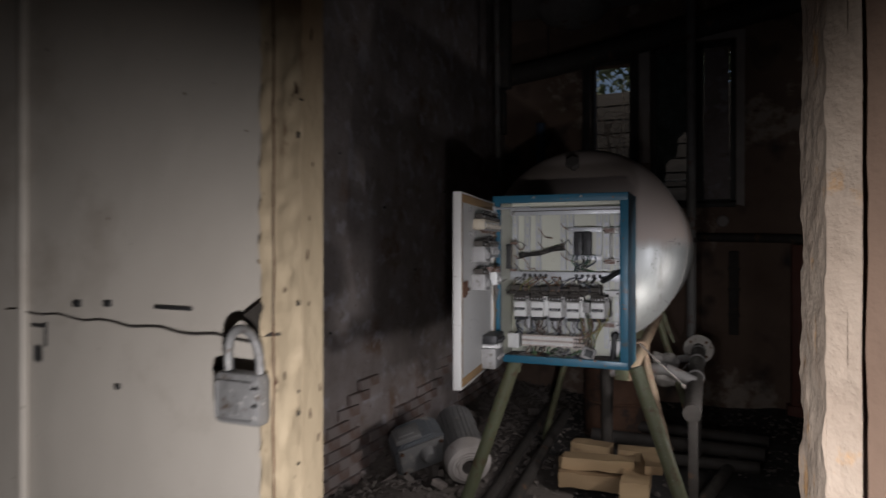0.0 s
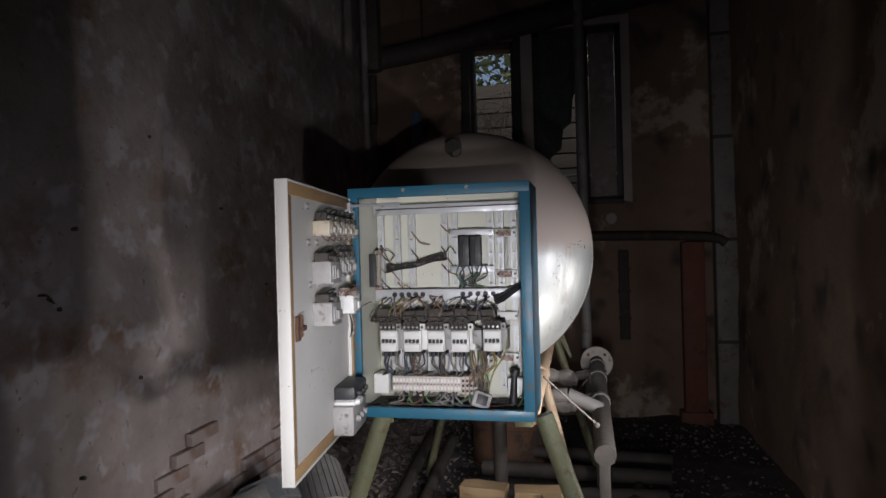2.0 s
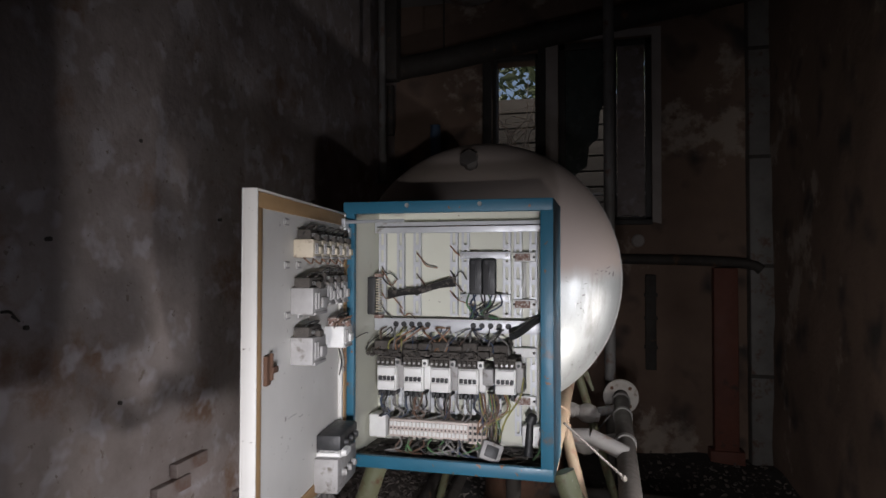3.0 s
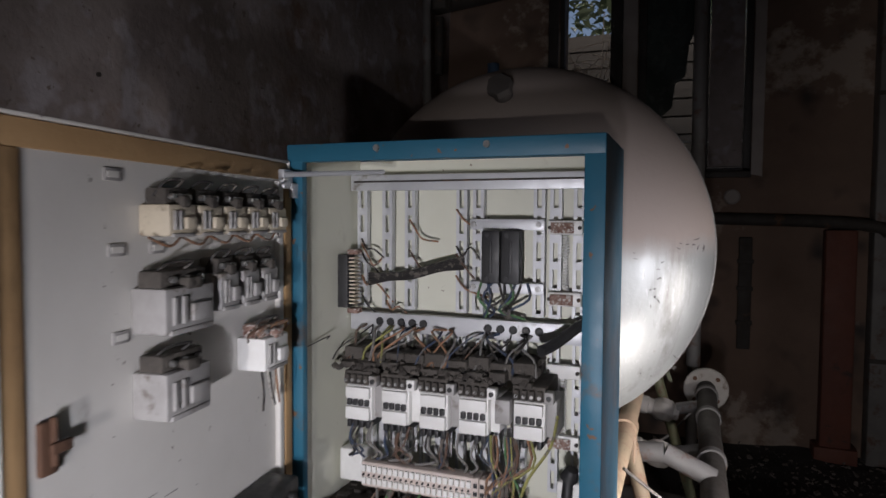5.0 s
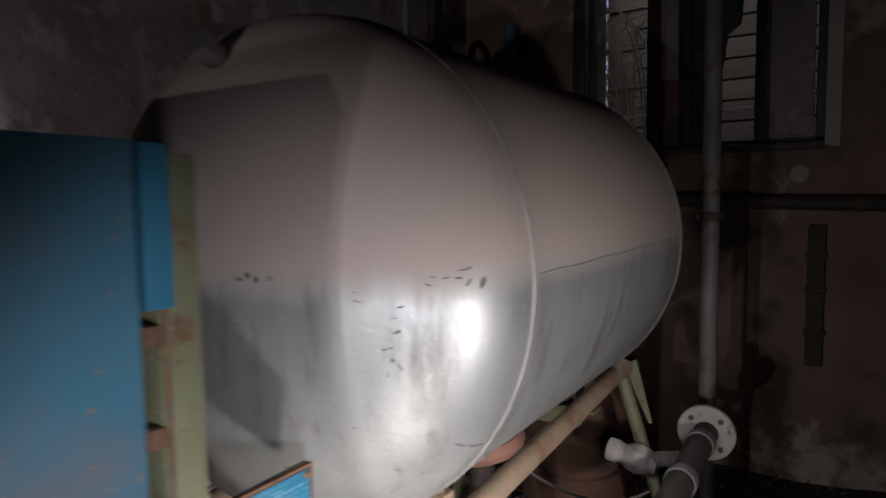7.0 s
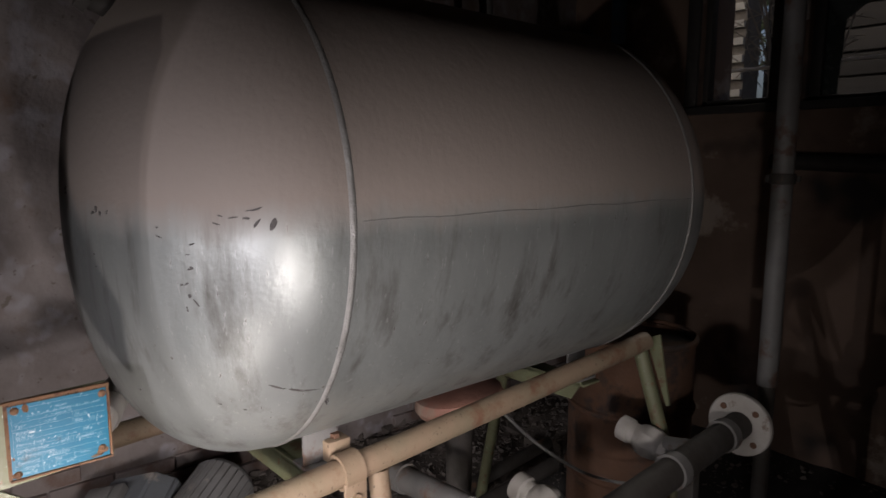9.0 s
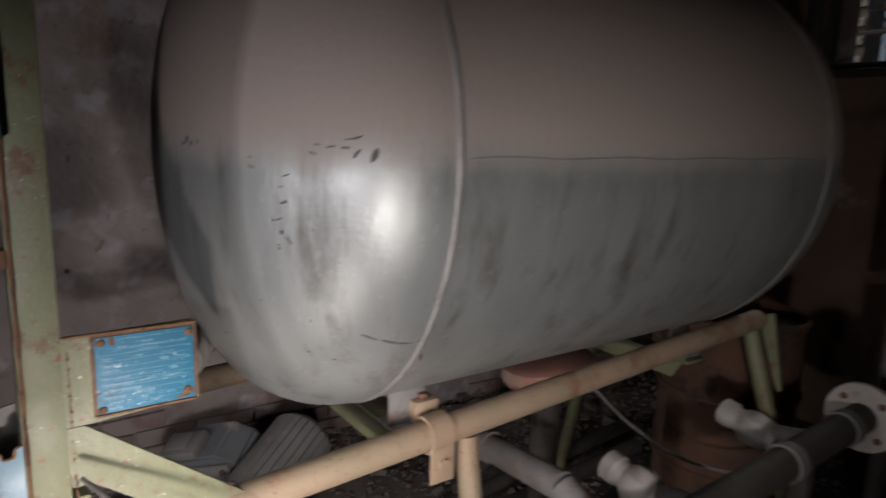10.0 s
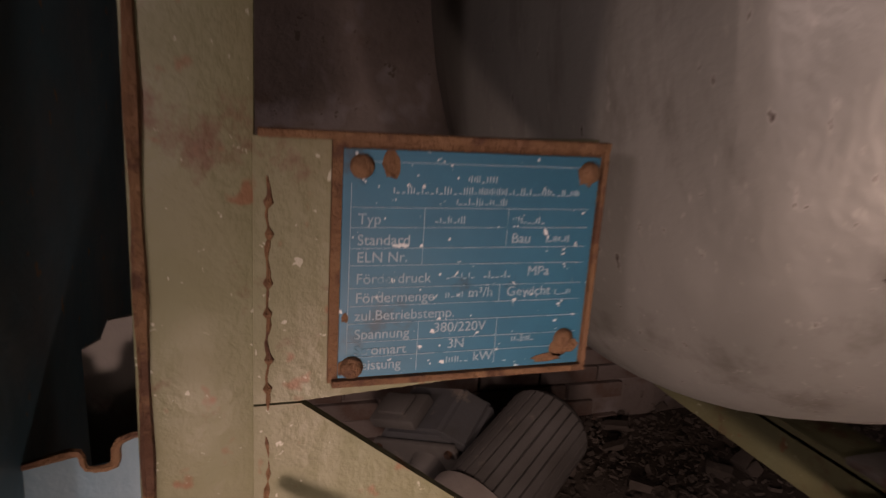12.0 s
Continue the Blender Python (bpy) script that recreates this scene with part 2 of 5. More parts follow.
FRAMEDARK = material("black_window_frame", (0.03, 0.028, 0.027), (0.05, 0.045, 0.04), 0.6, 8, (0.09, 0.08, 0.07), 7, 0.64, 0.6, 0.1, bump=0.3)
GAP_BLUE = material("daylit_gap_blue", (0.10, 0.19, 0.33), (0.08, 0.13, 0.22), 0.6, 5, (0.14, 0.13, 0.12), 5, 0.6, 0.5, 0.1, bump=0.2)
BARK = material("twig_bark", (0.30, 0.27, 0.23), (0.2, 0.17, 0.14), 0.6, 10, None, rough=0.85, bump=0.4)
LEAF = material("leaf", (0.11, 0.15, 0.085), (0.17, 0.21, 0.14), 0.7, 3, None, rough=0.6, bump=0)
GRASS = material("rough_ground", (0.10, 0.11, 0.07), (0.16, 0.14, 0.11), 0.7, 2, None, rough=0.95, bump=0.5)
CONCRETE = material("pale_concrete", (0.50, 0.50, 0.49), (0.4, 0.4, 0.39), 0.5, 4, (0.28, 0.27, 0.25), 4, 0.62, 0.85, 0.08, bump=0.3)
PLATEBLUE = material("blue_anodised_plate", (0.008, 0.13, 0.215), (0.006, 0.085, 0.145), 0.8, 14, (0.02, 0.055, 0.08), 12, 0.60, 0.6, 0.08, metal=0.0, bump=0.05, fleck=(0.5, 0.55, 0.57), fleck_scale=180, fleck_level=0.675)
ETCH = material("etched_silver", (0.30, 0.38, 0.43), (0.15, 0.26, 0.33), 0.8, 70, (0.02, 0.13, 0.20), 40, 0.58, 0.6, 0.1, metal=0.0, bump=0)
PATINA = material("rusty_plate_edge", (0.17, 0.095, 0.045), (0.10, 0.045, 0.024), 0.8, 30, (0.07, 0.03, 0.016), 26, 0.52, 0.8, 0.1, metal=0.1, bump=0.7, bump_scale=140)
WIRES = {}
for wname, wcol in (("black", (0.025, 0.023, 0.022)), ("blue", (0.045, 0.065, 0.11)), ("brown", (0.13, 0.075, 0.05)), ("yellow", (0.30, 0.29, 0.09)), ("copper", (0.30, 0.16, 0.09)), ("grey", (0.24, 0.23, 0.22)), ("white", (0.5, 0.48, 0.44)), ("green", (0.09, 0.20, 0.085))):
    WIRES[wname] = material(wname + "_wire", wcol, None, 0.4, 40, (0.13, 0.115, 0.10), 60, 0.52, 0.7, 0.1, bump=0)
GLASS = bpy.data.materials.new("dirty_glass")
GLASS.use_nodes = True
gb = GLASS.node_tree.nodes["Principled BSDF"]
gb.inputs["Base Color"].default_value = (0.55, 0.62, 0.62, 1)
gb.inputs["Roughness"].default_value = 0.12
gb.inputs["Transmission Weight"].default_value = 1.0
gb.inputs["IOR"].default_value = 1.45


# ---- building helpers ----
def box(bm, x0, x1, y0, y1, z0, z1, bevel=0.0, m=None):
    r = bmesh.ops.create_cube(bm, size=1)
    vs = r["verts"]
    bmesh.ops.scale(bm, vec=(x1 - x0, y1 - y0, z1 - z0), verts=vs)
    bmesh.ops.translate(bm, vec=((x0 + x1) / 2, (y0 + y1) / 2, (z0 + z1) / 2), verts=vs)
    if bevel:
        es = list({e for v in vs for e in v.link_edges})
        r = bmesh.ops.bevel(bm, geom=es, offset=bevel, segments=2, affect="EDGES", profile=0.5)
        vs = list({v for f in r["faces"] for v in f.verts} | {v for v in vs if v.is_valid})
    if m is not None:
        bmesh.ops.transform(bm, matrix=m, verts=vs)
    return bm


def rod(bm, p0, p1, r0, r1=None, seg=16, caps=True):
    p0, p1 = Vector(p0), Vector(p1)
    d = p1 - p0
    m = Matrix.Translation((p0 + p1) / 2) @ d.to_track_quat("Z", "Y").to_matrix().to_4x4()
    bmesh.ops.create_cone(bm, cap_ends=caps, segments=seg, radius1=r0, radius2=r0 if r1 is None else r1, depth=d.length, matrix=m)
    return bm


def sweep(bm, pts, r, seg=8, smooth=3):
    pts = [Vector(p) for p in pts]
    if smooth > 1 and len(pts) > 2:
        out = []
        ext = [pts[0] * 2 - pts[1]] + pts + [pts[-1] * 2 - pts[-2]]
        for i in range(1, len(ext) - 2):
            a, b, c, d = ext[i - 1:i + 3]
            for k in range(smooth):
                t = k / smooth
                out.append(0.5 * (2 * b + (c - a) * t + (2 * a - 5 * b + 4 * c - d) * t * t + (3 * b - a - 3 * c + d) * t ** 3))
        pts = out + [pts[-1]]
    rings, side = [], None
    for i, p in enumerate(pts):
        d = (pts[min(i + 1, len(pts) - 1)] - pts[max(i - 1, 0)])
        d = d.normalized() if d.length > 1e-9 else Vector((0, 0, 1))
        if side is None:
            side = d.orthogonal().normalized()
        side = (side - d * side.dot(d)).normalized()
        up = d.cross(side)
        rr = r if not callable(r) else r(i / (len(pts) - 1))
        rings.append([bm.verts.new(p + (side * math.cos(a) + up * math.sin(a)) * rr) for a in (2 * math.pi * k / seg for k in range(seg))])
    for a, b in zip(rings, rings[1:]):
        for k in range(seg):
            bm.faces.new((a[k], a[(k + 1) % seg], b[(k + 1) % seg], b[k]))
    bm.faces.new(rings[0][::-1])
    bm.faces.new(rings[-1])
    return bm


def lathe(bm, profile, m, seg=48):
    """Turns (radius, height) pairs round the local z axis and lays them at m."""
    rings = []
    for r, h in profile:
        if r < 1e-6:
            rings.append([bm.verts.new(m @ Vector((0, 0, h)))])
        else:
            rings.append([bm.verts.new(m @ Vector((r * math.cos(a), r * math.sin(a), h))) for a in (2 * math.pi * k / seg for k in range(seg))])
    for a, b in zip(rings, rings[1:]):
        for k in range(seg):
            q = (k + 1) % seg
            if len(a) == 1 and len(b) > 1:
                bm.faces.new((a[0], b[q], b[k]))
            elif len(b) == 1 and len(a) > 1:
                bm.faces.new((a[k], a[q], b[0]))
            elif len(a) > 1:
                bm.faces.new((a[k], a[q], b[q], b[k]))
    return bm


def slab(bm, outline, y0, y1, m=None):
    """A flat plate with the outline of (x, z) pairs between y0 and y1."""
    a = [bm.verts.new((x, y0, z)) for x, z in outline]
    b = [bm.verts.new((x, y1, z)) for x, z in outline]
    bm.faces.new(a)
    bm.faces.new(b[::-1])
    for i in range(len(a)):
        j = (i + 1) % len(a)
        bm.faces.new((a[j], a[i], b[i], b[j]))
    if m is not None:
        bmesh.ops.transform(bm, matrix=m, verts=a + b)
    return bm


def part(name, bm, mat, parent=None, label="", smooth=True):
    bmesh.ops.recalc_face_normals(bm, faces=bm.faces[:])
    me = bpy.data.meshes.new(name)
    bm.to_mesh(me)
    bm.free()
    me.materials.append(mat)
    if smooth:
        me.polygons.foreach_set("use_smooth", [True] * len(me.polygons))
        me.set_sharp_from_angle(angle=radians(38))
    ob = new(name, me)
    if parent is not None:
        ob.parent = parent
        ob.matrix_parent_inverse = parent.matrix_world.inverted()
    if label:
        tagged(ob, label)
    return ob


def thing(name, at, label, category, group="", kind=""):
    e = new(name)
    e.empty_display_size = 0.1
    e.matrix_world = Matrix.Translation(at)
    return tagged(e, label, category, group, kind)


def setting(name, bm, mat, label, category, smooth=False):
    return tagged(part(name, bm, mat, None, "", smooth), label, category, "", "structure")


def B():
    return bmesh.new()


def rough_panel(bm, origin, u, v, nu, nv, depth, amp, freq, seed=0.0):
    """A wall leaf with an uneven face: origin + u, v; the face bulges along their cross product, the back is flat at depth."""
    o, u, v = Vector(origin), Vector(u), Vector(v)
    n = u.cross(v).normalized()
    front = []
    for i in range(nu + 1):
        row = []
        for j in range(nv + 1):
            p = o + u * (i / nu) + v * (j / nv)
            h = noise.fractal(p * freq + Vector((seed, seed, seed)), 0.9, 2.1, 4) * amp
            row.append(bm.verts.new(p + n * h))
        front.append(row)
    for i in range(nu):
        for j in range(nv):
            bm.faces.new((front[i][j], front[i + 1][j], front[i + 1][j + 1], front[i][j + 1]))
    c = [bm.verts.new(o + a * u + b * v - n * depth) for a, b in ((0, 0), (1, 0), (1, 1), (0, 1))]
    bm.faces.new(c[::-1])
    sides = [[front[i][0] for i in range(nu + 1)], [front[nu][j] for j in range(nv + 1)], [front[i][nv] for i in range(nu, -1, -1)], [front[0][j] for j in range(nv, -1, -1)]]
    for k, s in enumerate(sides):
        bm.faces.new([c[k]] + s[:1] + s[1:] + [c[(k + 1) % 4]])
    return bm

# ---- the room ----
FLOOR = -0.10
XW, XE, YS, YN, TOP = -2.17, 1.10, 0.89, 7.03, 4.00

bm = B()
rough_panel(bm, (-3.2, -2.2, FLOOR), (5.4, 0, 0), (0, 9.8, 0), 110, 190, 0.3, 0.035, 1.6)
setting("floor", bm, SOIL, "dark earthy floor covered with dust and debris", "floor", True)
bm = B()
box(bm, -3.2, 2.2, -2.2, YN + 0.3, TOP, TOP + 0.2)
setting("ceiling", bm, CEIL, "stained grey plaster ceiling", "ceiling")

bm = B()
rough_panel(bm, (XW, YS + 0.22, FLOOR - 0.05), (0, YN - YS - 0.1, 0), (0, 0, TOP - FLOOR + 0.05), 90, 60, 0.3, 0.022, 1.3, 3.0)
wall_west = setting("wall_west", bm, PLASTER, "old peeling plaster wall with brick showing at its foot", "wall", True)
bm = B()
rough_panel(bm, (XE, YN + 0.12, FLOOR - 0.05), (0, -(YN - YS - 0.1), 0), (0, 0, TOP - FLOOR + 0.05), 90, 60, 0.3, 0.022, 1.3, 7.0)
wall_east = setting("wall_east", bm, PLASTER_DARK, "dark brown wall with patches of pale plaster", "wall", True)

# window wall: two openings
W1 = (-1.24, -0.815, 1.925, 3.47)
W2 = (-0.63, 0.175, 1.90, 3.54)
bm = B()
ZB = FLOOR - 0.05


def leaf(x0, x1, z0, z1, mat_seed):
    rough_panel(bm, (x0, YN, z0), (x1 - x0, 0, 0), (0, 0, z1 - z0), max(2, int((x1 - x0) * 14)), max(2, int((z1 - z0) * 14)), 0.42, 0.012, 1.7, mat_seed)


leaf(XW - 0.3, W1[0], ZB, TOP, 1.0)
leaf(W1[0], W1[1], ZB, W1[2], 1.0)
leaf(W1[0], W1[1], W1[3], TOP, 1.0)
leaf(W1[1], W2[0], ZB, TOP, 1.0)
leaf(W2[0], W2[1], ZB, W2[2], 1.0)
leaf(W2[0], W2[1], W2[3], TOP, 1.0)
leaf(W2[1], XE + 0.3, ZB, TOP, 1.0)
wall_north = setting("wall_north", bm, PLASTER_DARK, "sooty brown end wall with two window openings", "wall", True)

# doorway wall
DX0, DX1 = -0.576, 0.080
bm = B()
box(bm, XW - 0.3, -1.32, YS + 0.02, YS + 0.22, ZB, TOP)
box(bm, -1.32, DX1 + 0.0255, YS + 0.02, YS + 0.22, 2.12, TOP)
box(bm, DX1 + 0.026, XE + 0.3, YS + 0.02, YS + 0.22, ZB, TOP)
wall_south = setting("wall_south", bm, PLASTER_DARK, "dark entrance wall with a narrow doorway", "wall")
# the passage outside the door
bm = B()
box(bm, -3.2, -2.9, -2.2, YS + 0.02, ZB, TOP)
box(bm, 1.9, 2.2, -2.2, YS + 0.02, ZB, TOP)
box(bm, -2.9, 1.9, -2.2, -1.9, ZB, TOP)
setting("wall_passage", bm, PLASTER_DARK, "dark plaster walls of the passage", "wall")

# rough jamb on the hinge-less side
bm = B()
rough_panel(bm, (DX1, YS + 0.215, FLOOR), (0, -0.215, 0), (0, 0, 2.22), 16, 170, 0.02, 0.005, 24, 5.0)
rough_panel(bm, (DX1, YS, FLOOR), (0.034, 0, 0), (0, 0, 2.22), 6, 120, 0.02, 0.004, 14, 9.0)
setting("door_jamb", bm, JAMB, "rough hacked plaster and timber door jamb", "door jamb", True)

# ---- pressure tank ----
TX, TZ, TR, TY0, TY1, DOME = -0.720, 1.469, 0.555, 3.797, 4.98, 0.315
tank = thing("pressure_tank", (TX, (TY0 + TY1) / 2, FLOOR), "large horizontal tank in worn aluminium paint on a frame", "tank")
axis = Matrix.Translation((TX, 0, TZ)) @ Euler((radians(-90), 0, 0)).to_matrix().to_4x4()


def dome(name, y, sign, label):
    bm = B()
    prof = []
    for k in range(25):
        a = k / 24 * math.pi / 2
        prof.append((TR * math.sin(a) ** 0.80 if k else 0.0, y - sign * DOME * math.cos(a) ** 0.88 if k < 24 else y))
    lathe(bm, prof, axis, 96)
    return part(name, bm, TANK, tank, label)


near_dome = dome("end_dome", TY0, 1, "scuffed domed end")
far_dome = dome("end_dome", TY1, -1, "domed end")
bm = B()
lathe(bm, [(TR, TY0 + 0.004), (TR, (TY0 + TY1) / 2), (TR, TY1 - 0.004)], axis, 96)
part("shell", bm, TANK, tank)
for y in (TY0, TY1):
    bm = B()
    prof = [(TR - 0.004 + 0.008 * math.sin(math.pi * k / 6), y - 0.011 + 0.022 * k / 6) for k in range(7)]
    lathe(bm, prof, axis, 96)
    part("weld_seam", bm, WELD, tank, "raised round weld bead")
bm = B()
sweep(bm, [(TX + TR * math.cos(0.03) - 0.001, TY0 + 0.02 + k * 0.0966, TZ + TR * 0.03 + 0.002 * math.sin(k * 2.1)) for k in range(13)], 0.0018, 6)
part("seam_line", bm, WELD, tank, "lengthwise weld bead")


def foot(x, y):
    bm = B()
    zt = TZ - math.sqrt(TR ** 2 - (x - TX) ** 2)
    box(bm, x - 0.004, x + 0.004, y - 0.045, y + 0.045, 0.90, zt + 0.02, 0.002)
    box(bm, x - 0.05, x + 0.05, y - 0.045, y + 0.045, 0.888, 0.897, 0.002)
    part("mounting_foot", bm, GREYPIPE, tank, "bent grey steel foot")


for fx in (-0.475, -0.925):
    foot(fx, 3.90)
    foot(fx, 4.86)
bm = B()
sweep(bm, [(TX, 4.55, TZ + TR - 0.01), (TX, 4.55, TZ + TR + 0.07), (TX, 4.60, TZ + TR + 0.10), (TX, 4.65, TZ + TR + 0.07), (TX, 4.65, TZ + TR - 0.01)], 0.012, 8)
part("lifting_eye", bm, DARKIRON, tank, "dark lifting eye")
bm = B()
rod(bm, (TX - 0.01, TY0 - 0.19, TZ + 0.425), (TX - 0.01, TY0 - 0.265, TZ + 0.455), 0.026, 0.028, 16)
rod(bm, (TX - 0.01, TY0 - 0.255, TZ + 0.45), (TX - 0.01, TY0 - 0.275, TZ + 0.46), 0.038, 0.036, 6)
part("nozzle", bm, DARKIRON, tank, "blanked nozzle near the top of the dome")

# ---- green frame that carries the tank and the cabinet ----
stand = thing("tank_stand", (TX, 3.9, FLOOR), "green-painted steel frame of tubes and angle posts under the tank", "frame")


def tube(p0, p1, r, mat, name="tube", label="", parent=None, seg=20):
    bm = B()
    rod(bm, p0, p1, r, r, seg)
    return part(name, bm, mat, parent or stand, label)


for s, x in ((1, -0.415), (-1, -1.005)):
    tube((x, 3.30, 0.850), (x + 0.005 * s, 5.17, 0.965), 0.032, TUBE, "long_tube", "dusty flaking tube")
    tube((x + 0.005 * s, 5.14, 0.94), (x + 0.30 * s, 5.24, FLOOR), 0.025, GREEN, "leg")
    if s > 0:
        tube((x, 4.02, 0.86), (x + 0.24 * s, 3.98, FLOOR), 0.026, TUBE, "leg")
    bm = B()
    slab(bm, [(-0.028, 0.0), (0.028, 0.0), (0.006, -0.24), (-0.006, -0.24)], -0.004, 0.004, Matrix.Translation((x + 0.02 * s, 5.20, 0.98)) @ Euler((radians(-12), radians(-24 * s), 0)).to_matrix().to_4x4())
    part("end_plate", bm, GREEN, stand)
    # clamp round the tube
    bm = B()
    lathe(bm, [(0.034, -0.026), (0.042, -0.026), (0.042, 0.026), (0.034, 0.026)], Matrix.Translation((x, 3.935, 0.890)) @ Euler((radians(-86), 0, 0)).to_matrix().to_4x4(), 24)
    box(bm, x - 0.055 - 0.02, x - 0.03, 3.905, 3.965, 0.900, 0.950, 0.004)
    part("pipe_clamp", bm, TUBE, stand, "rust-stained clamp with a bolt lug")
    bm = B()
    rod(bm, (x - 0.052, 3.935, 0.948), (x - 0.052, 3.935, 0.961), 0.012, 0.012, 6)
    part("bolt", bm, RUST, stand)
    bm = B()
    box(bm, x + 0.028, x + 0.036, 3.905, 3.965, 0.79, 0.875, 0.003)
    rod(bm, (x + 0.034, 3.935, 0.835), (x + 0.044, 3.935, 0.835), 0.012, None, 6)
    part("clamp_lug", bm, TUBE, stand, "flat clamp lug with a bolt head")
    # front legs under the cabinet
    lx = -0.345 if s > 0 else -0.885
    tube((lx, 2.98, 0.945), (lx + 0.36 * s, 2.94, FLOOR), 0.031, GREEN, "front_leg", "faded green tube leg")
# cross bars
for y in (3.90, 4.86):
    bm = B()
    slab(bm, [(-0.30, 0.03), (0.30, 0.03), (0.26, -0.035), (-0.26, -0.035)], y - 0.04, y - 0.034, Matrix.Translation((TX, 0, 0.905 - 0.045)))
    box(bm, TX - 0.31, TX + 0.31, y - 0.04, y + 0.045, 0.876, 0.884, 0.002)
    part("cross_bar", bm, GREEN, stand)
tube((-0.98, 3.27, 0.985), (-0.42, 3.27, 0.985), 0.02, GREEN, "rear_rail")
bm = B()
box(bm, -0.98, -0.408, 3.245, 3.285, 0.90, 0.955, 0.003)
part("front_beam", bm, GREEN, stand)


def angle_post(x, s):
    bm = B()
    box(bm, x - 0.003, x + 0.003, 3.205, 3.260, 0.84, 1.69, 0.002)
    box(bm, x - 0.06 * s if s > 0 else x, x if s > 0 else x - 0.06 * s, 3.203, 3.209, 0.84, 1.69, 0.002)
    p = part("angle_post", bm, GREEN, stand, "rust-flecked green angle-iron post")
    bm = B()
    sweep(bm, [(x + 0.004 * s, 3.208, 0.85 + k * 0.06) for k in range(15)], lambda t: 0.0032 + 0.0006 * math.sin(t * 60), 6)
    part("rusty_edge", bm, PATINA, p, "rusty bare edge")


angle_post(-0.403, 1)
angle_post(-0.985, -1)
# nameplate bracket and brace
bm = B()
slab(bm, [(3.259, 1.212), (3.443, 1.217), (3.450, 1.085), (3.281, 1.074), (3.259, 1.074)], -0.406, -0.3985, Matrix(((0, 1, 0, 0), (1, 0, 0, 0), (0, 0, 1, 0), (0, 0, 0, 1))))
bracket = part("plate_bracket", bm, GREEN, stand, "green sheet bracket behind the rating plate")
bm = B()
vs = [(3.259, 1.073), (3.283, 1.073), (3.56, 0.860), (3.56, 0.80), (3.52, 0.80), (3.259, 1.00)]
slab(bm, vs, -0.004, 0.004, Matrix(((0, 1, 0, -0.402), (1, 0, 0, 0), (0, 0, 1, 0), (0, 0, 0, 1))))
part("diagonal_brace", bm, GREEN, stand, "pale green diagonal gusset")
bm = B()
box(bm, -0.3985, -0.3945, 3.296, 3.447, 1.0845, 1.213, 0.0005)
plate_back = part("plate_rim", bm, PATINA, stand, "rust-edged rim of the rating plate")

# ---- control cabinet ----
CX0, CX1, CY0, CY1, CZ0, CZ1 = -0.958, -0.362, 2.862, 3.150, 0.950, 1.700
cabinet = thing("control_cabinet", (-0.66, 3.02, CZ0), "open blue steel control cabinet full of dusty switchgear", "electrical cabinet")
t = 0.003


def panel(name, mat, *dims):
    bm = B()
    box(bm, *dims)
    return part(name, bm, mat, cabinet, "", False)


panel("side_panel", BLUE_SIDE, CX0, CX0 + t, CY0 + 0.004, CY1, CZ0, CZ1)
panel("side_panel", BLUE_SIDE, CX1 - t, CX1, CY0 + 0.004, CY1, CZ0, CZ1)
panel("top_panel", BLUE_SIDE, CX0 + t, CX1 - t, CY0 + 0.004, CY1, CZ1 - t, CZ1)
panel("bottom_panel", BLUE_SIDE, CX0 + t, CX1 - t, CY0 + 0.004, CY1, CZ0, CZ0 + t)
panel("back_panel", BLUE_SIDE, CX0 + t, CX1 - t, CY1 - t, CY1, CZ0 + t, CZ1 - t)
g = 0.006
panel("side_lining", PALEGREEN, CX0 + g, CX0 + g + 0.002, CY0 + 0.02, CY1 - g, CZ0 + g, CZ1 - g)
panel("side_lining", PALEGREEN, CX1 - g - 0.002, CX1 - g, CY0 + 0.02, CY1 - g, CZ0 + g, CZ1 - g)
panel("top_lining", PALEGREEN, CX0 + 0.009, CX1 - 0.009, CY0 + 0.02, CY1 - g, CZ1 - g - 0.002, CZ1 - g)
panel("back_lining", PALEGREEN, CX0 + 0.009, CX1 - 0.009, CY1 - g - 0.002, CY1 - g, CZ0 + g, CZ1 - 0.01)
bm = B()
fw = 0.034
box(bm, CX0, CX1, CY0, CY0 + 0.018, CZ1 - fw, CZ1, 0.003)
box(bm, CX0, CX1, CY0, CY0 + 0.018, CZ0, CZ0 + fw, 0.003)
box(bm, CX0, CX0 + fw, CY0 + 0.0005, CY0 + 0.0175, CZ0 + fw - 0.002, CZ1 - fw + 0.002, 0.001)
box(bm, CX1 - fw, CX1, CY0 + 0.0005, CY0 + 0.0175, CZ0 + fw - 0.002, CZ1 - fw + 0.002, 0.001)
part("front_frame", bm, BLUE, cabinet, "bright blue front rim")
for sx in (-0.767, -0.560):
    bm = B()
    rod(bm, (sx, CY0 - 0.003, 1.688), (sx, CY0 + 0.002, 1.688), 0.006, 0.007, 12)
    part("screw", bm, STEEL, cabinet)
bm = B()
rng = random.Random(3)
for k in range(260):
    x, y = rng.uniform(CX0 + 0.02, CX1 - 0.02), rng.uniform(CY0 + 0.02, CY1 - 0.03)
    s = rng.uniform(0.004, 0.014)
    box(bm, x - s, x + s, y - s * 0.7, y + s * 0.7, CZ0 + 0.004, CZ0 + 0.006 + s * 0.8, 0, None)
box(bm, CX0 + 0.01, CX1 - 0.01, CY0 + 0.02, CY1 - 0.012, CZ0 + 0.003, CZ0 + 0.009)
part("dust_layer", bm, DUSTY, cabinet, "dust and crumbs on the cabinet floor")
PY = 3.112


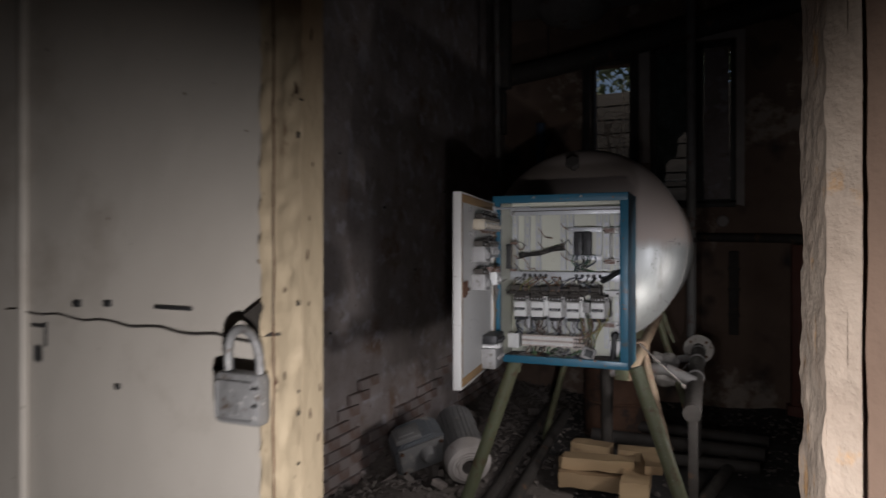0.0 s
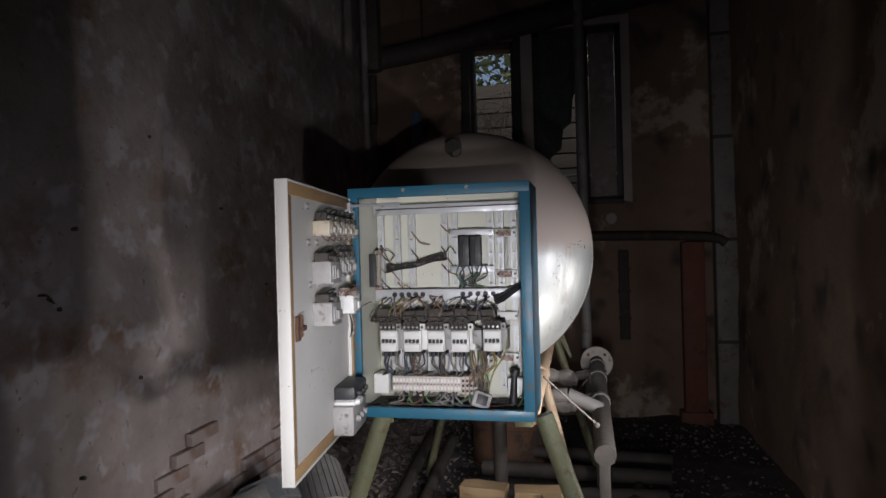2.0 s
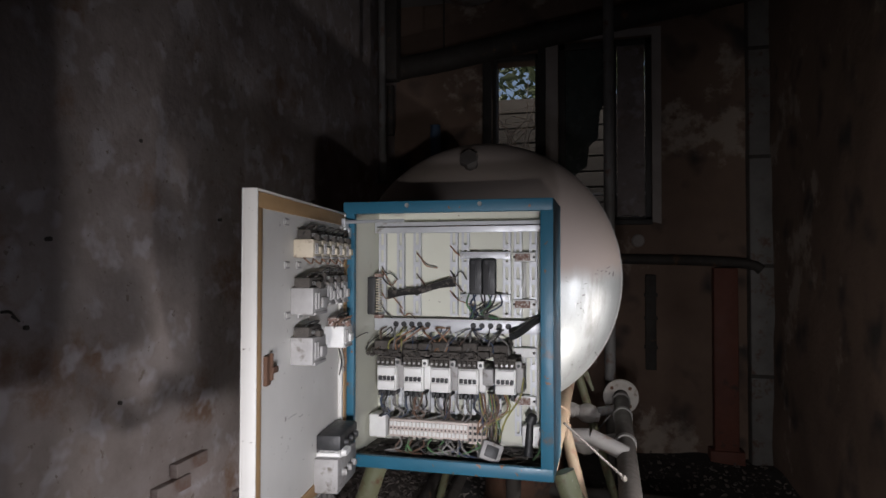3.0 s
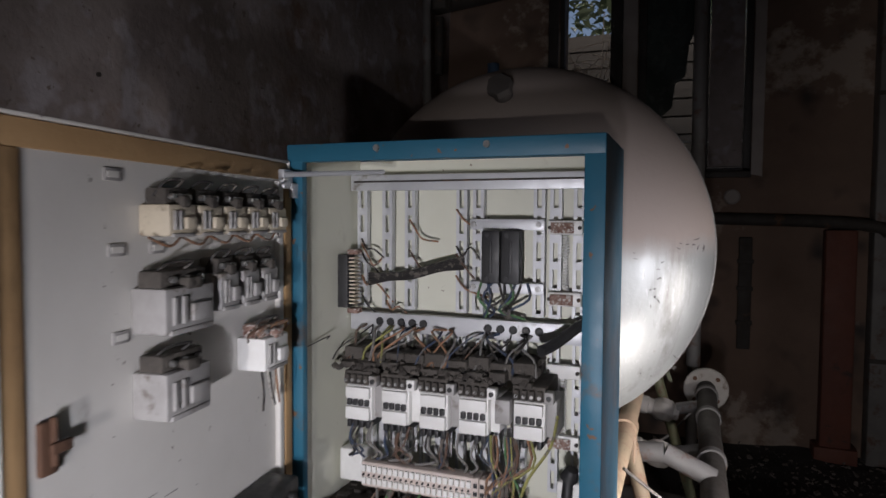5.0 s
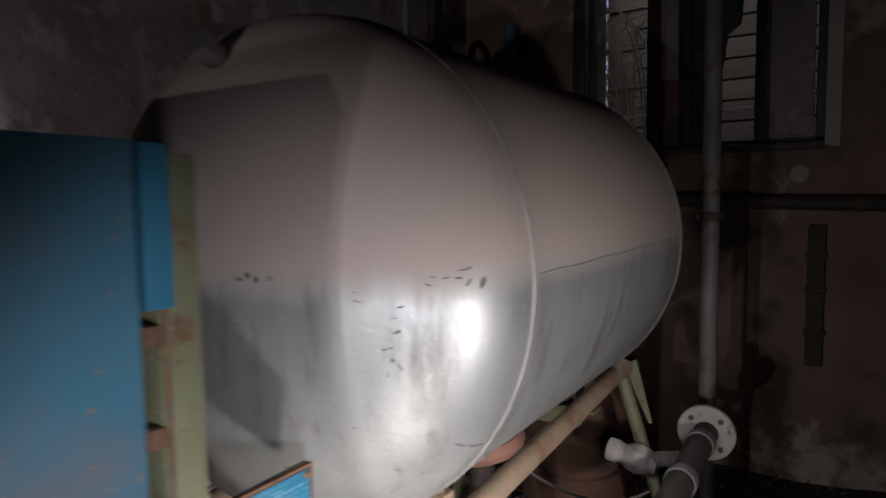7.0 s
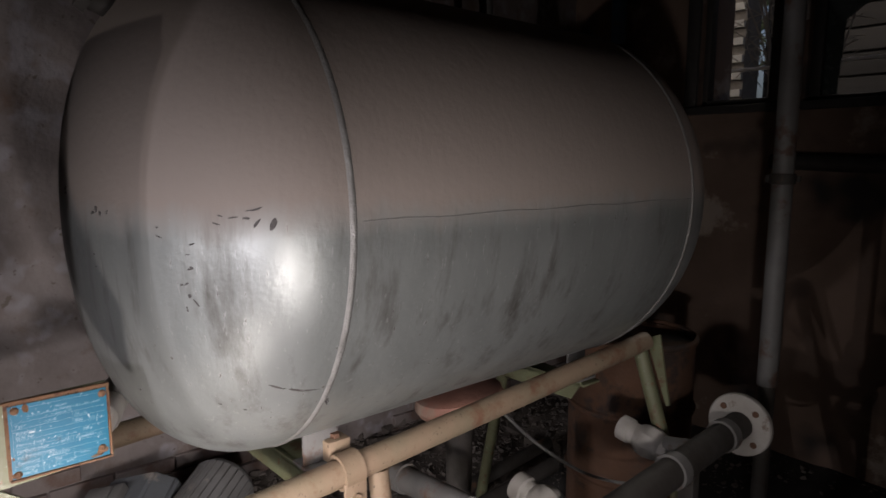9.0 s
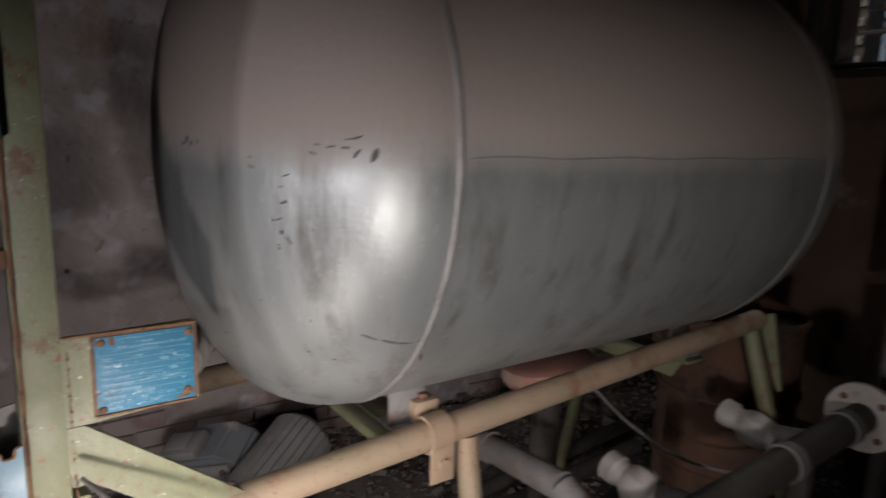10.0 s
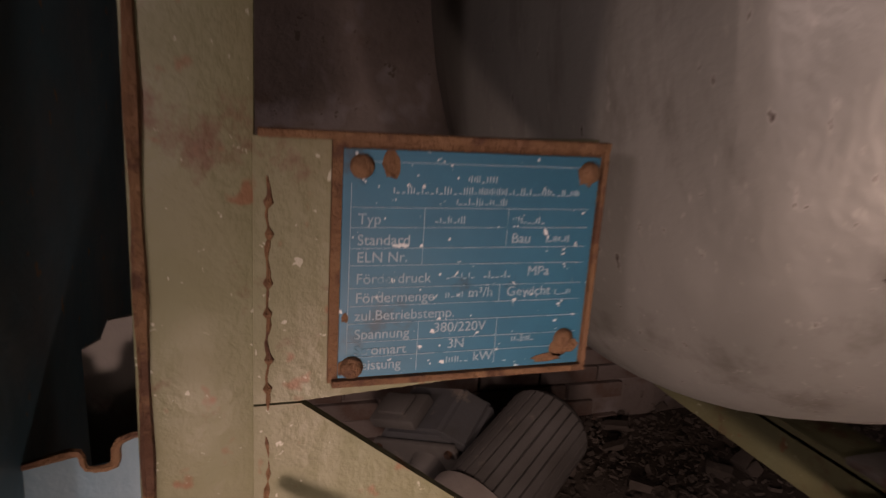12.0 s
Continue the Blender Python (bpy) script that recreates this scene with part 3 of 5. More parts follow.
def slot_rail(x, z0, z1, w=0.024, y=PY, name="slotted_rail"):
    bm = B()
    e = w * 0.3
    box(bm, x - w / 2, x - w / 2 + e, y - 0.004, y, z0, z1)
    box(bm, x + w / 2 - e, x + w / 2, y - 0.004, y, z0, z1)
    n = max(2, int((z1 - z0) / 0.048))
    for k in range(n + 1):
        zc = z0 + (z1 - z0) * k / n
        box(bm, x - w / 2 + e, x + w / 2 - e, y - 0.004, y, max(z0, zc - 0.008), min(z1, zc + 0.008))
    box(bm, x - w / 2, x - w / 2 + 0.002, y, y + 0.012, z0, z1)
    box(bm, x + w / 2 - 0.002, x + w / 2, y, y + 0.012, z0, z1)
    part(name, bm, GALV, cabinet, "", False)


for x in (-0.926, -0.864, -0.809, -0.689, -0.652, -0.522, -0.488, -0.441):
    slot_rail(x, 1.36, 1.63)
for x in (-0.90, -0.86, -0.82, -0.775, -0.73, -0.69, -0.645, -0.60, -0.555, -0.488, -0.441):
    slot_rail(x, 1.00, 1.315, 0.020, PY + 0.002)


def flat_bar(x0, x1, z0, z1, y, mat=GALV, name="cross_rail", label=""):
    bm = B()
    box(bm, x0, x1, y - 0.018, y - 0.015, z0, z1, 0.0008)
    box(bm, x0, x1, y - 0.015, y, z1 - 0.003, z1)
    box(bm, x0, x1, y - 0.015, y, z0, z0 + 0.003)
    return part(name, bm, mat, cabinet, label)


top_rail = flat_bar(-0.945, -0.385, 1.622, 1.656, PY - 0.004)
bm = B()
rod(bm, (-0.935, PY - 0.024, 1.641), (-0.40, PY - 0.024, 1.643), 0.002, None, 8)
part("draw_rod", bm, DARKIRON, cabinet)
mid_rail = flat_bar(-0.945, -0.39, 1.312, 1.352, PY - 0.004)
# raised black discs stand in for the dark holes in the rail
for k in range(5):
    for x0 in (-0.872 + k * 0.026, -0.623 + k * 0.027):
        bm = B()
        lathe(bm, [(0.0, 0.0005), (0.0055, 0.0005), (0.0062, 0.003), (0.0085, 0.0035), (0.009, 0.0)], Matrix.Translation((x0, PY - 0.0225, 1.334)) @ Euler((radians(90), 0, 0)).to_matrix().to_4x4(), 14)
        part("grommet", bm, BLACKPL, mid_rail)
# relay bracket
for z in (1.550, 1.420):
    b = flat_bar(-0.664, -0.508, z - 0.011, z + 0.011, PY - 0.004, GALV, "relay_bracket")
    for x in (-0.655, -0.519):
        bm = B()
        rod(bm, (x, PY - 0.028, z), (x, PY - 0.02, z), 0.006, None, 6)
        part("bolt", bm, STEEL, b)
for k in range(2):
    x = -0.629 + k * 0.041
    bm = B()
    box(bm, x, x + 0.038, PY - 0.055, PY - 0.022, 1.431, 1.538, 0.003)
    for zz in (1.44, 1.5285):
        rod(bm, (x + 0.012, PY - 0.057, zz), (x + 0.012, PY - 0.05, zz), 0.005, None, 10)
    box(bm, x + 0.016, x + 0.022, PY - 0.058, PY - 0.05, 1.452, 1.518, 0.001)
    part("relay", bm, BLACKPL, cabinet, "black relay block")
# porcelain insulators with corroded bars
for z, cop in ((1.545, 1), (1.402, 1), (1.256, 0), (1.112, 1)):
    bm = B()
    box(bm, -0.500, -0.432, PY - 0.022, PY - 0.006, z - 0.014, z + 0.014, 0.003)
    ins = part("insulator", bm, WHITEPL, cabinet, "white porcelain bar support")
    if cop:
        bm = B()
        box(bm, -0.494, -0.448, PY - 0.028, PY - 0.023, z - 0.011, z + 0.010, 0.002)
        part("copper_bar", bm, COPPER, ins, "corroded copper bar")
    for x in (-0.496, -0.437):
        bm = B()
        rod(bm, (x, PY - 0.026, z), (x, PY - 0.021, z), 0.004, None, 8)
        part("bolt", bm, DARKIRON, ins)
for z0, z1 in ((1.42, 1.528), (1.13, 1.24)):
    bm = B()
    sweep(bm, [(-0.466 + 0.0055 * math.cos(k * 1.6), PY - 0.012 + 0.0055 * math.sin(k * 1.6), z0 + (z1 - z0) * k / 70) for k in range(71)], 0.0018, 5, 1)
    part("resistor_coil", bm, WHITEPL, cabinet, "pale wound resistor")
# plug strip on the side
bm = B()
box(bm, -0.952, -0.926, 3.04, 3.075, 1.366, 1.482, 0.003)
plug = part("plug_strip", bm, BLACKPL, cabinet, "black multi-pin connector with brass pins")
for k in range(13):
    bm = B()
    box(bm, -0.925, -0.912, 3.046, 3.069, 1.374 + k * 0.0082, 1.3775 + k * 0.0082)
    part("pin", bm, CREAM, plug, "", False)
for z in (1.354, 1.482):
    bm = B()
    box(bm, -0.93, -0.905, 3.045, 3.07, z, z + 0.011, 0.002)
    part("end_clip", bm, COPPER, plug)


# contactors
def contactor(x, z, first):
    bm = B()
    box(bm, x, x + 0.060, 2.975, 3.08, z - 0.072, z, 0.003)
    box(bm, x + 0.003, x + 0.057, 2.966, 2.976, z - 0.026, z - 0.003, 0.002)
    box(bm, x + 0.003, x + 0.057, 2.966, 2.976, z - 0.070, z - 0.044, 0.002)
    c = part("contactor", bm, WHITEPL, cabinet, "white contactor with black contact row")
    for k in range(4):
        bm = B()
        box(bm, x + 0.005 + k * 0.013, x + 0.015 + k * 0.013, 2.968, 2.978, z - 0.042, z - 0.029, 0.002)
        part("contact", bm, BLACKPL, c)
    bm = B()
    box(bm, x - 0.002, x + 0.062, 2.972, 3.09, z + 0.002, z + 0.030, 0.003)
    for k in range(4):
        box(bm, x + 0.003 + k * 0.0145, x + 0.013 + k * 0.0145, 2.962, 2.974, z + 0.004, z + 0.024, 0.002)
    top = part("terminal_head", bm, DUSTY, c, "dust-caked black terminal head")
    for k in range(4):
        bm = B()
        rod(bm, (x + 0.008 + k * 0.0145, 2.958, z + 0.013), (x + 0.008 + k * 0.0145, 2.964, z + 0.013), 0.0035, None, 8)
        part("terminal_screw", bm, STEEL, top)
    for k in range(4):
        bm = B()
        box(bm, x + 0.004 + k * 0.014, x + 0.013 + k * 0.014, 2.972, 3.06, z - 0.088, z - 0.073, 0.002)
        part("lower_terminal", bm, BLACKPL, c)
    bm = B()
    box(bm, x + 0.0615, x + 0.080, 2.985, 3.06, z - 0.066, z + 0.004, 0.002)
    box(bm, x + 0.062, x + 0.079, 2.955, 2.975, z + 0.004, z + 0.026, 0.002)
    part("side_lug", bm, GREYPL if first else WHITEPL, c, "pale side lug with a hole")
    bm = B()
    rod(bm, (x + 0.0705, 2.953, z + 0.015), (x + 0.0705, 2.957, z + 0.015), 0.005, None, 10)
    part("lug_hole", bm, BLACKPL, c)


for k in range(4):
    contactor(-0.893 + k * 0.0825, 1.219, k % 2 == 0)
contactor(-0.537, 1.222, True)
bm = B()
box(bm, -0.572, -0.542, 2.968, 3.04, 1.175, 1.222, 0.003)
part("timer_module", bm, GREYPL, cabinet, "pale blue-grey timer module")
# dust-covered relay bodies behind the contactors
rng = random.Random(8)
for k in range(9):
    x = -0.915 + k * 0.046
    bm = B()
    d = rng.uniform(-0.006, 0.006)
    box(bm, x, x + 0.043, 3.01 + d, 3.10, 1.250, 1.283 + rng.uniform(-0.004, 0.008), 0.004)
    box(bm, x + 0.005, x + 0.038, 2.985 + d, 3.012, 1.2505, 1.266 + rng.uniform(-0.003, 0.003), 0.003)
    part("dusty_relay", bm, DUSTY, cabinet, "relay buried in grey dust")
bm = B()
for k in range(500):
    x, y = rng.uniform(-0.925, -0.50), rng.uniform(2.975, 3.09)
    s = rng.uniform(0.002, 0.006)
    zz = 1.2515 + (y - 2.975) * 0.30
    box(bm, x - s, x + s, y - s, y + s, zz - 0.004, zz + s * rng.uniform(0.4, 1.6), 0, Matrix.Translation((x, y, zz)) @ Euler((rng.random(), rng.random(), rng.random() * 3)).to_matrix().to_4x4() @ Matrix.Translation((-x, -y, -zz)))
tagged(part("dust_clumps", bm, DUSTY, cabinet, "grey felt-like dust clumps"), kind="stuff")
# bus strips under the contactors
for k in range(15):
    x = -0.895 + k * 0.0255
    bm = B()
    box(bm, x, x + 0.011, 3.03, 3.034, 1.075, 1.150, 0.001)
    part("bus_strip", bm, GALV, cabinet, "", False)
# terminal strip
bm = B()
box(bm, -0.852, -0.612, 2.965, 3.00, 1.014, 1.066, 0.003)
ts = part("terminal_strip", bm, PINKSTRIP, cabinet, "pinkish white terminal strip")
for k in range(20):
    for z in (1.022, 1.047):
        bm = B()
        box(bm, -0.848 + k * 0.0118, -0.8395 + k * 0.0118, 2.958, 2.966, z, z + 0.013, 0.001)
        part("terminal", bm, WHITEPL, ts, "", False)
bm = B()
for k in range(20):
    rod(bm, (-0.8438 + k * 0.0118, 2.956, 1.0415), (-0.8438 + k * 0.0118, 2.960, 1.0415), 0.0022, None, 6)
part("screw_row", bm, BLACKPL, ts)
for k in range(4):
    bm = B()
    box(bm, -0.610 + k * 0.0135, -0.5985 + k * 0.0135, 2.955, 3.0, 1.010, 1.070, 0.002)
    f = part("fuse_holder", bm, PINKSTRIP, cabinet, "brownish fuse holder")
    bm = B()
    for z in (1.022, 1.04, 1.056):
        box(bm, -0.608 + k * 0.0135, -0.6005 + k * 0.0135, 2.953, 2.956, z - 0.004, z + 0.004)
    part("fuse_slots", bm, BLACKPL, f, "", False)
# loose transformer in the corner
bm = B()
box(bm, -0.03, 0.03, -0.03, 0.03, -0.026, 0.026, 0.006, Matrix.Translation((-0.545, 2.945, 0.996)) @ Euler((radians(-14), radians(20), radians(12))).to_matrix().to_4x4())
tr = part("transformer", bm, GREYPL, cabinet, "grey transformer tipped on its side")
bm = B()
box(bm, -0.018, 0.018, -0.034, -0.030, -0.016, 0.016, 0.002, Matrix.Translation((-0.545, 2.945, 0.996)) @ Euler((radians(-14), radians(20), radians(12))).to_matrix().to_4x4())
part("dark_face", bm, BLACKPL, tr)
for dims in ((-0.47, -0.40, 3.06, 3.10, 0.985, 1.045), (-0.94, -0.885, 3.03, 3.09, 0.99, 1.06)):
    bm = B()
    box(bm, *dims, 0.005)
    part("porcelain_block", bm, WHITEPL, cabinet, "pale block in the bottom corner")
bm = B()
rod(bm, (-0.448, 3.03, 0.965), (-0.442, 3.035, 1.075), 0.013, 0.009, 10)
rod(bm, (-0.442, 3.035, 1.065), (-0.434, 3.03, 1.085), 0.018, 0.012, 10)
part("cable_gland", bm, BLACKPL, cabinet)
bm = B()
sweep(bm, [(-0.41, PY - 0.02, 1.365), (-0.435, 3.06, 1.352), (-0.47, 3.02, 1.325), (-0.49, 2.99, 1.315)], 0.011, 8)
part("rubber_sleeve", bm, BLACKPL, cabinet, "black rubber sleeve hanging forward")


# wiring
def wire(points, colour, r=0.0024, parent=None):
    bm = B()
    sweep(bm, points, r, 5, 3)
    return part("wire", bm, WIRES[colour], parent or cabinet)


rng = random.Random(21)
for k in range(26):
    x = rng.uniform(-0.91, -0.52)
    col = rng.choice(["black", "grey", "brown", "copper", "black", "grey", "yellow", "blue"])
    x2 = x + rng.uniform(-0.05, 0.05)
    wire([(x, 3.085, 1.325), (x + rng.uniform(-0.02, 0.02), 3.05, 1.315 + rng.uniform(-0.01, 0.012)), (x2, 3.02, 1.285 + rng.uniform(-0.01, 0.012)), (x2 + rng.uniform(-0.01, 0.01), 3.0, 1.262)], col, rng.uniform(0.0016, 0.003))
for k in range(24):
    x = rng.uniform(-0.89, -0.58)
    col = rng.choice(["black", "blue", "black", "brown", "grey"])
    wire([(x, 2.985, 1.142), (x + rng.uniform(-0.01, 0.01), 2.965, 1.11), (x + rng.uniform(-0.03, 0.03), 2.972, 1.085), (x + rng.uniform(-0.03, 0.03), 2.985, 1.066)], col, 0.0026)
for k in range(16):
    x = rng.uniform(-0.60, -0.50)
    col = rng.choice(["blue", "brown", "yellow", "yellow", "black", "copper", "green"])
    wire([(x, 2.975, 1.150), (x + 0.01, 2.95, 1.11), (-0.555 + rng.uniform(-0.03, 0.05), 2.955, 1.05), (-0.57 + rng.uniform(-0.06, 0.06), 2.97, 0.985)], col, 0.0026)
for k in range(22):
    x = rng.uniform(-0.92, -0.55)
    col = rng.choice(["black", "black", "grey", "brown", "green", "blue"])
    wire([(x, 2.965, 1.015), (x + rng.uniform(-0.02, 0.02), 2.935, 0.99 + rng.uniform(-0.01, 0.02)), (x + rng.uniform(-0.06, 0.06), 2.95, 0.975), (x + rng.uniform(-0.1, 0.1), 3.0, 0.965)], col, 0.003)
for dz in (0, 0.006, 0.012, -0.005, 0.018):
    wire([(-0.90, 3.09, 1.42 + dz), (-0.85, 3.085, 1.43 + dz * 0.5), (-0.79, 3.082, 1.437 + dz * 0.6), (-0.73, 3.085, 1.455 + dz * 0.6), (-0.68, 3.10, 1.462 + dz)], "black", 0.004)
for k in range(9):
    x = -0.635 + k * 0.012
    wire([(x, PY - 0.03, 1.432), (x + rng.uniform(-0.02, 0.02), PY - 0.035, 1.40), (x + rng.uniform(-0.05, 0.03), PY - 0.02, 1.372), (x + rng.uniform(-0.05, 0.03), PY - 0.005, 1.355)], rng.choice(["black", "blue", "black", "green"]), 0.0028)
for k in range(12):
    x = rng.choice([-0.926, -0.864, -0.809, -0.70])
    z = rng.uniform(1.37, 1.6)
    wire([(x, PY - 0.006, z), (x + 0.02, PY - 0.02, z - 0.02), (x + 0.035, PY - 0.015, z - 0.05 + rng.uniform(0, 0.06)), (x + rng.uniform(0.03, 0.08), PY, z - 0.06 + rng.uniform(0, 0.04))], rng.choice(["black", "black", "brown", "copper"]), 0.0022)
wire([(-0.43, 3.0, 0.965), (-0.41, 2.95, 1.00), (-0.395, 2.90, 1.05), (-0.392, 2.862, 1.085)], "green", 0.0026)
wire([(-0.455, 2.98, 1.20), (-0.462, 2.955, 1.15), (-0.50, 2.94, 1.09), (-0.52, 2.95, 1.03)], "yellow", 0.003)
wire([(-0.90, CY0 + 0.05, 1.322), (-0.925, 2.96, 1.318), (-0.94, 2.90, 1.305), (-0.945, 2.88, 1.300)], "black", 0.0012)

# ---- cabinet door, swung open ----
hinge = Vector((-0.952, 2.868, 0.0))
du = Vector((0.075, -0.622, 0)).normalized()
dn = Vector((0.622, 0.075, 0)).normalized()
DM = Matrix(((du.x, dn.x, 0, hinge.x), (du.y, dn.y, 0, hinge.y), (0, 0, 1, 0), (0, 0, 0, 1)))
DW, DZ0, DZ1 = 0.630, 0.948, 1.668


def dbox(bm, u0, u1, w0, w1, z0, z1, bevel=0.0):
    return box(bm, u0, u1, w0, w1, z0, z1, bevel, DM)


bm = B()
dbox(bm, 0.012, DW, -0.027, -0.024, DZ0, DZ1)
cdoor = part("cabinet_door", bm, WHITE, cabinet, "white lacquered door standing open")
for dims in ((DW - 0.004, DW, DZ0, DZ1), (0.012, 0.016, DZ0, DZ1), (0.0165, DW - 0.0045, DZ1 - 0.004, DZ1), (0.0165, DW - 0.0045, DZ0, DZ0 + 0.004)):
    bm = B()
    dbox(bm, dims[0], dims[1], -0.024, 0.004, dims[2], dims[3], 0.001)
    part("folded_edge", bm, WHITE, cdoor)
for dims in ((0.017, DW - 0.005, -0.02, 0.001, DZ1 - 0.036, DZ1 - 0.005), (0.017, DW - 0.005, -0.02, 0.001, DZ0 + 0.005, DZ0 + 0.036),
             (DW - 0.036, DW - 0.005, -0.0205, 0.0008, DZ0 + 0.036, DZ1 - 0.036), (0.017, 0.044, -0.0205, 0.010, DZ0 + 0.036, DZ1 - 0.036)):
    bm = B()
    dbox(bm, *dims, 0.003)
    part("gasket", bm, TAN, cdoor, "tan felt gasket strip")
bm = B()
dbox(bm, 0.044, DW - 0.036, -0.006, -0.003, DZ0 + 0.036, DZ1 - 0.036)
part("inner_panel", bm, WHITE, cdoor, "white inner panel with pencil marks", False)
bm = B()
dbox(bm, 0.046, 0.062, -0.003, 0.008, DZ0 + 0.04, DZ1 - 0.04, 0.002)
part("stiffener", bm, WHITE, cdoor, "white folded stiffener")
bm = B()
a = DM @ Vector((0.05, 0.012, 1.640))
rod(bm, a, (-0.82, 3.00, 1.655), 0.005, None, 8)
part("door_stay", bm, GALV, cdoor, "silver stay rod")
bm = B()
dbox(bm, 0.02, 0.055, 0.002, 0.014, 1.615, 1.65, 0.002)
part("stay_bracket", bm, GALV, cdoor)
for z in (1.598, 0.99):
    bm = B()
    dbox(bm, -0.008, 0.03, 0.0105, 0.018, z, z + 0.028, 0.002)
    part("hinge", bm, GALV, cdoor)


def switch(u, z, w, h, body, head, d=0.05):
    bm = B()
    dbox(bm, u, u + w, -0.003, d, z - h / 2, z + h / 2, 0.004)
    dbox(bm, u + w * 0.15, u + w * 0.55, d, d + 0.008, z - h * 0.28, z + h * 0.12, 0.003)
    s = part("door_switch", bm, body, cdoor, "switch block on the inside of the door")
    bm = B()
    dbox(bm, u + 0.004, u + w - 0.004, 0.004, d * 0.8, z + h / 2 - 0.002, z + h / 2 + 0.022, 0.004)
    dbox(bm, u + w * 0.3, u + w * 0.6, d * 0.5, d + 0.004, z + h / 2 - 0.004, z + h / 2 + 0.012, 0.003)
    head_part = part("dusty_head", bm, head, s, "sooty terminal head")
    for k in range(3):
        c = DM @ Vector((u + w * (0.22 + 0.28 * k), d * 0.82, z + h / 2 + 0.010))
        bm = B()
        rod(bm, c, c + dn * 0.006, 0.0045, 0.004, 8)
        part("screw", bm, STEEL, head_part)
    bm = B()
    dbox(bm, u + w * 0.08, u + w * 0.92, d * 0.35, d + 0.003, z - h * 0.52, z - h * 0.40, 0.002)
    for k in range(2):
        dbox(bm, u + w * (0.62 + 0.18 * k), u + w * (0.70 + 0.18 * k), d - 0.001, d + 0.004, z - h * 0.3, z + h * 0.3, 0.001)
    part("base_rim", bm, GREYPL, s)
    dpts = [(u + w * 0.5, d * 0.6, z + h / 2 + 0.018), (u + w * 0.4, d * 0.9, z + h / 2 + 0.032), (u + w * 0.8, d * 0.7, z + h / 2 + 0.030), (u + w * 0.95, d * 0.4, z + h / 2 + 0.010)]
    wire([DM @ Vector(p) for p in dpts], "black", 0.002, s)


for k in range(5):
    switch(0.105 + k * 0.064, 1.557, 0.058, 0.042, CREAM, DUSTY, 0.045)
for k in range(3):
    switch(0.135 + k * 0.060, 1.452, 0.050, 0.055, GREYPL, DUSTY, 0.045)
switch(0.330, 1.440, 0.105, 0.060, GREYPL, DUSTY, 0.05)
switch(0.340, 1.330, 0.095, 0.062, GREYPL, DUSTY, 0.05)
switch(0.110, 1.335, 0.080, 0.055, WHITEPL, COPPER, 0.05)
for u, z in ((0.45, 1.605), (0.445, 1.512), (0.37, 1.512), (0.44, 1.402), (0.36, 1.40)):
    bm = B()
    dbox(bm, u, u + 0.028, -0.003, 0.0, z, z + 0.016, 0.001)
    lab = part("label_holder", bm, GREYPL, cdoor)
    bm = B()
    dbox(bm, u + 0.004, u + 0.024, 0.0, 0.001, z + 0.004, z + 0.012)
    part("label_card", bm, WHITE, lab, "", False)


def dwire(pts, colour, r=0.002):
    wire([DM @ Vector(p) for p in pts], colour, r, cdoor)


rng = random.Random(5)
for k in range(5):
    u = 0.12 + k * 0.064
    dwire([(u, 0.03, 1.535), (u + 0.03, 0.035, 1.523), (u + 0.064, 0.03, 1.535)], "copper")
for k in range(9):
    u = rng.uniform(0.11, 0.19)
    dwire([(u, 0.03, 1.365), (u + rng.uniform(-0.02, 0.02), 0.05, 1.385), (u + rng.uniform(-0.04, 0.04), 0.04, 1.375), (u + rng.uniform(-0.03, 0.03), 0.03, 1.36)], rng.choice(["copper", "brown", "black"]))
for k in range(4):
    u = rng.uniform(0.12, 0.2)
    dwire([(u, 0.03, 1.305), (u + 0.01, 0.04, 1.27), (u + rng.uniform(-0.04, 0.02), 0.03, 1.235)], rng.choice(["copper", "white", "black"]))
# lock mechanism and lower switchgear on the door
bm = B()
dbox(bm, 0.558, 0.582, -0.003, 0.006, 1.28, 1.34, 0.003)
dbox(bm, 0.565, 0.572, 0.006, 0.014, 1.29, 1.345, 0.003)
dbox(bm, 0.550, 0.578, 0.012, 0.018, 1.305, 1.318, 0.002)
part("lock_bolt", bm, RUST, cdoor, "rusty lock mechanism")
for u, z, w, h, m_ in ((0.09, 1.075, 0.16, 0.05, BLACKPL), (0.19, 1.055, 0.06, 0.028, WHITEPL), (0.10, 1.005, 0.17, 0.085, GREYPL)):
    bm = B()
    dbox(bm, u, u + w, -0.003, 0.06, z - h / 2, z + h / 2, 0.006)
    for k in range(3):
        c = DM @ Vector((u + w * (0.25 + 0.25 * k), 0.06, z))
        rod(bm, c, c + dn * 0.012, 0.010, 0.008, 12)
    part("lower_switch", bm, m_, cdoor, "bulky switch at the foot of the door")
for k in range(3):
    bm = B()
    dbox(bm, 0.30 + k * 0.045, 0.304 + k * 0.07, -0.0028, -0.0022, 1.16 + k * 0.012, 1.1612 + k * 0.012)
    part("pencil_mark", bm, GREYPL, cdoor, "", False)

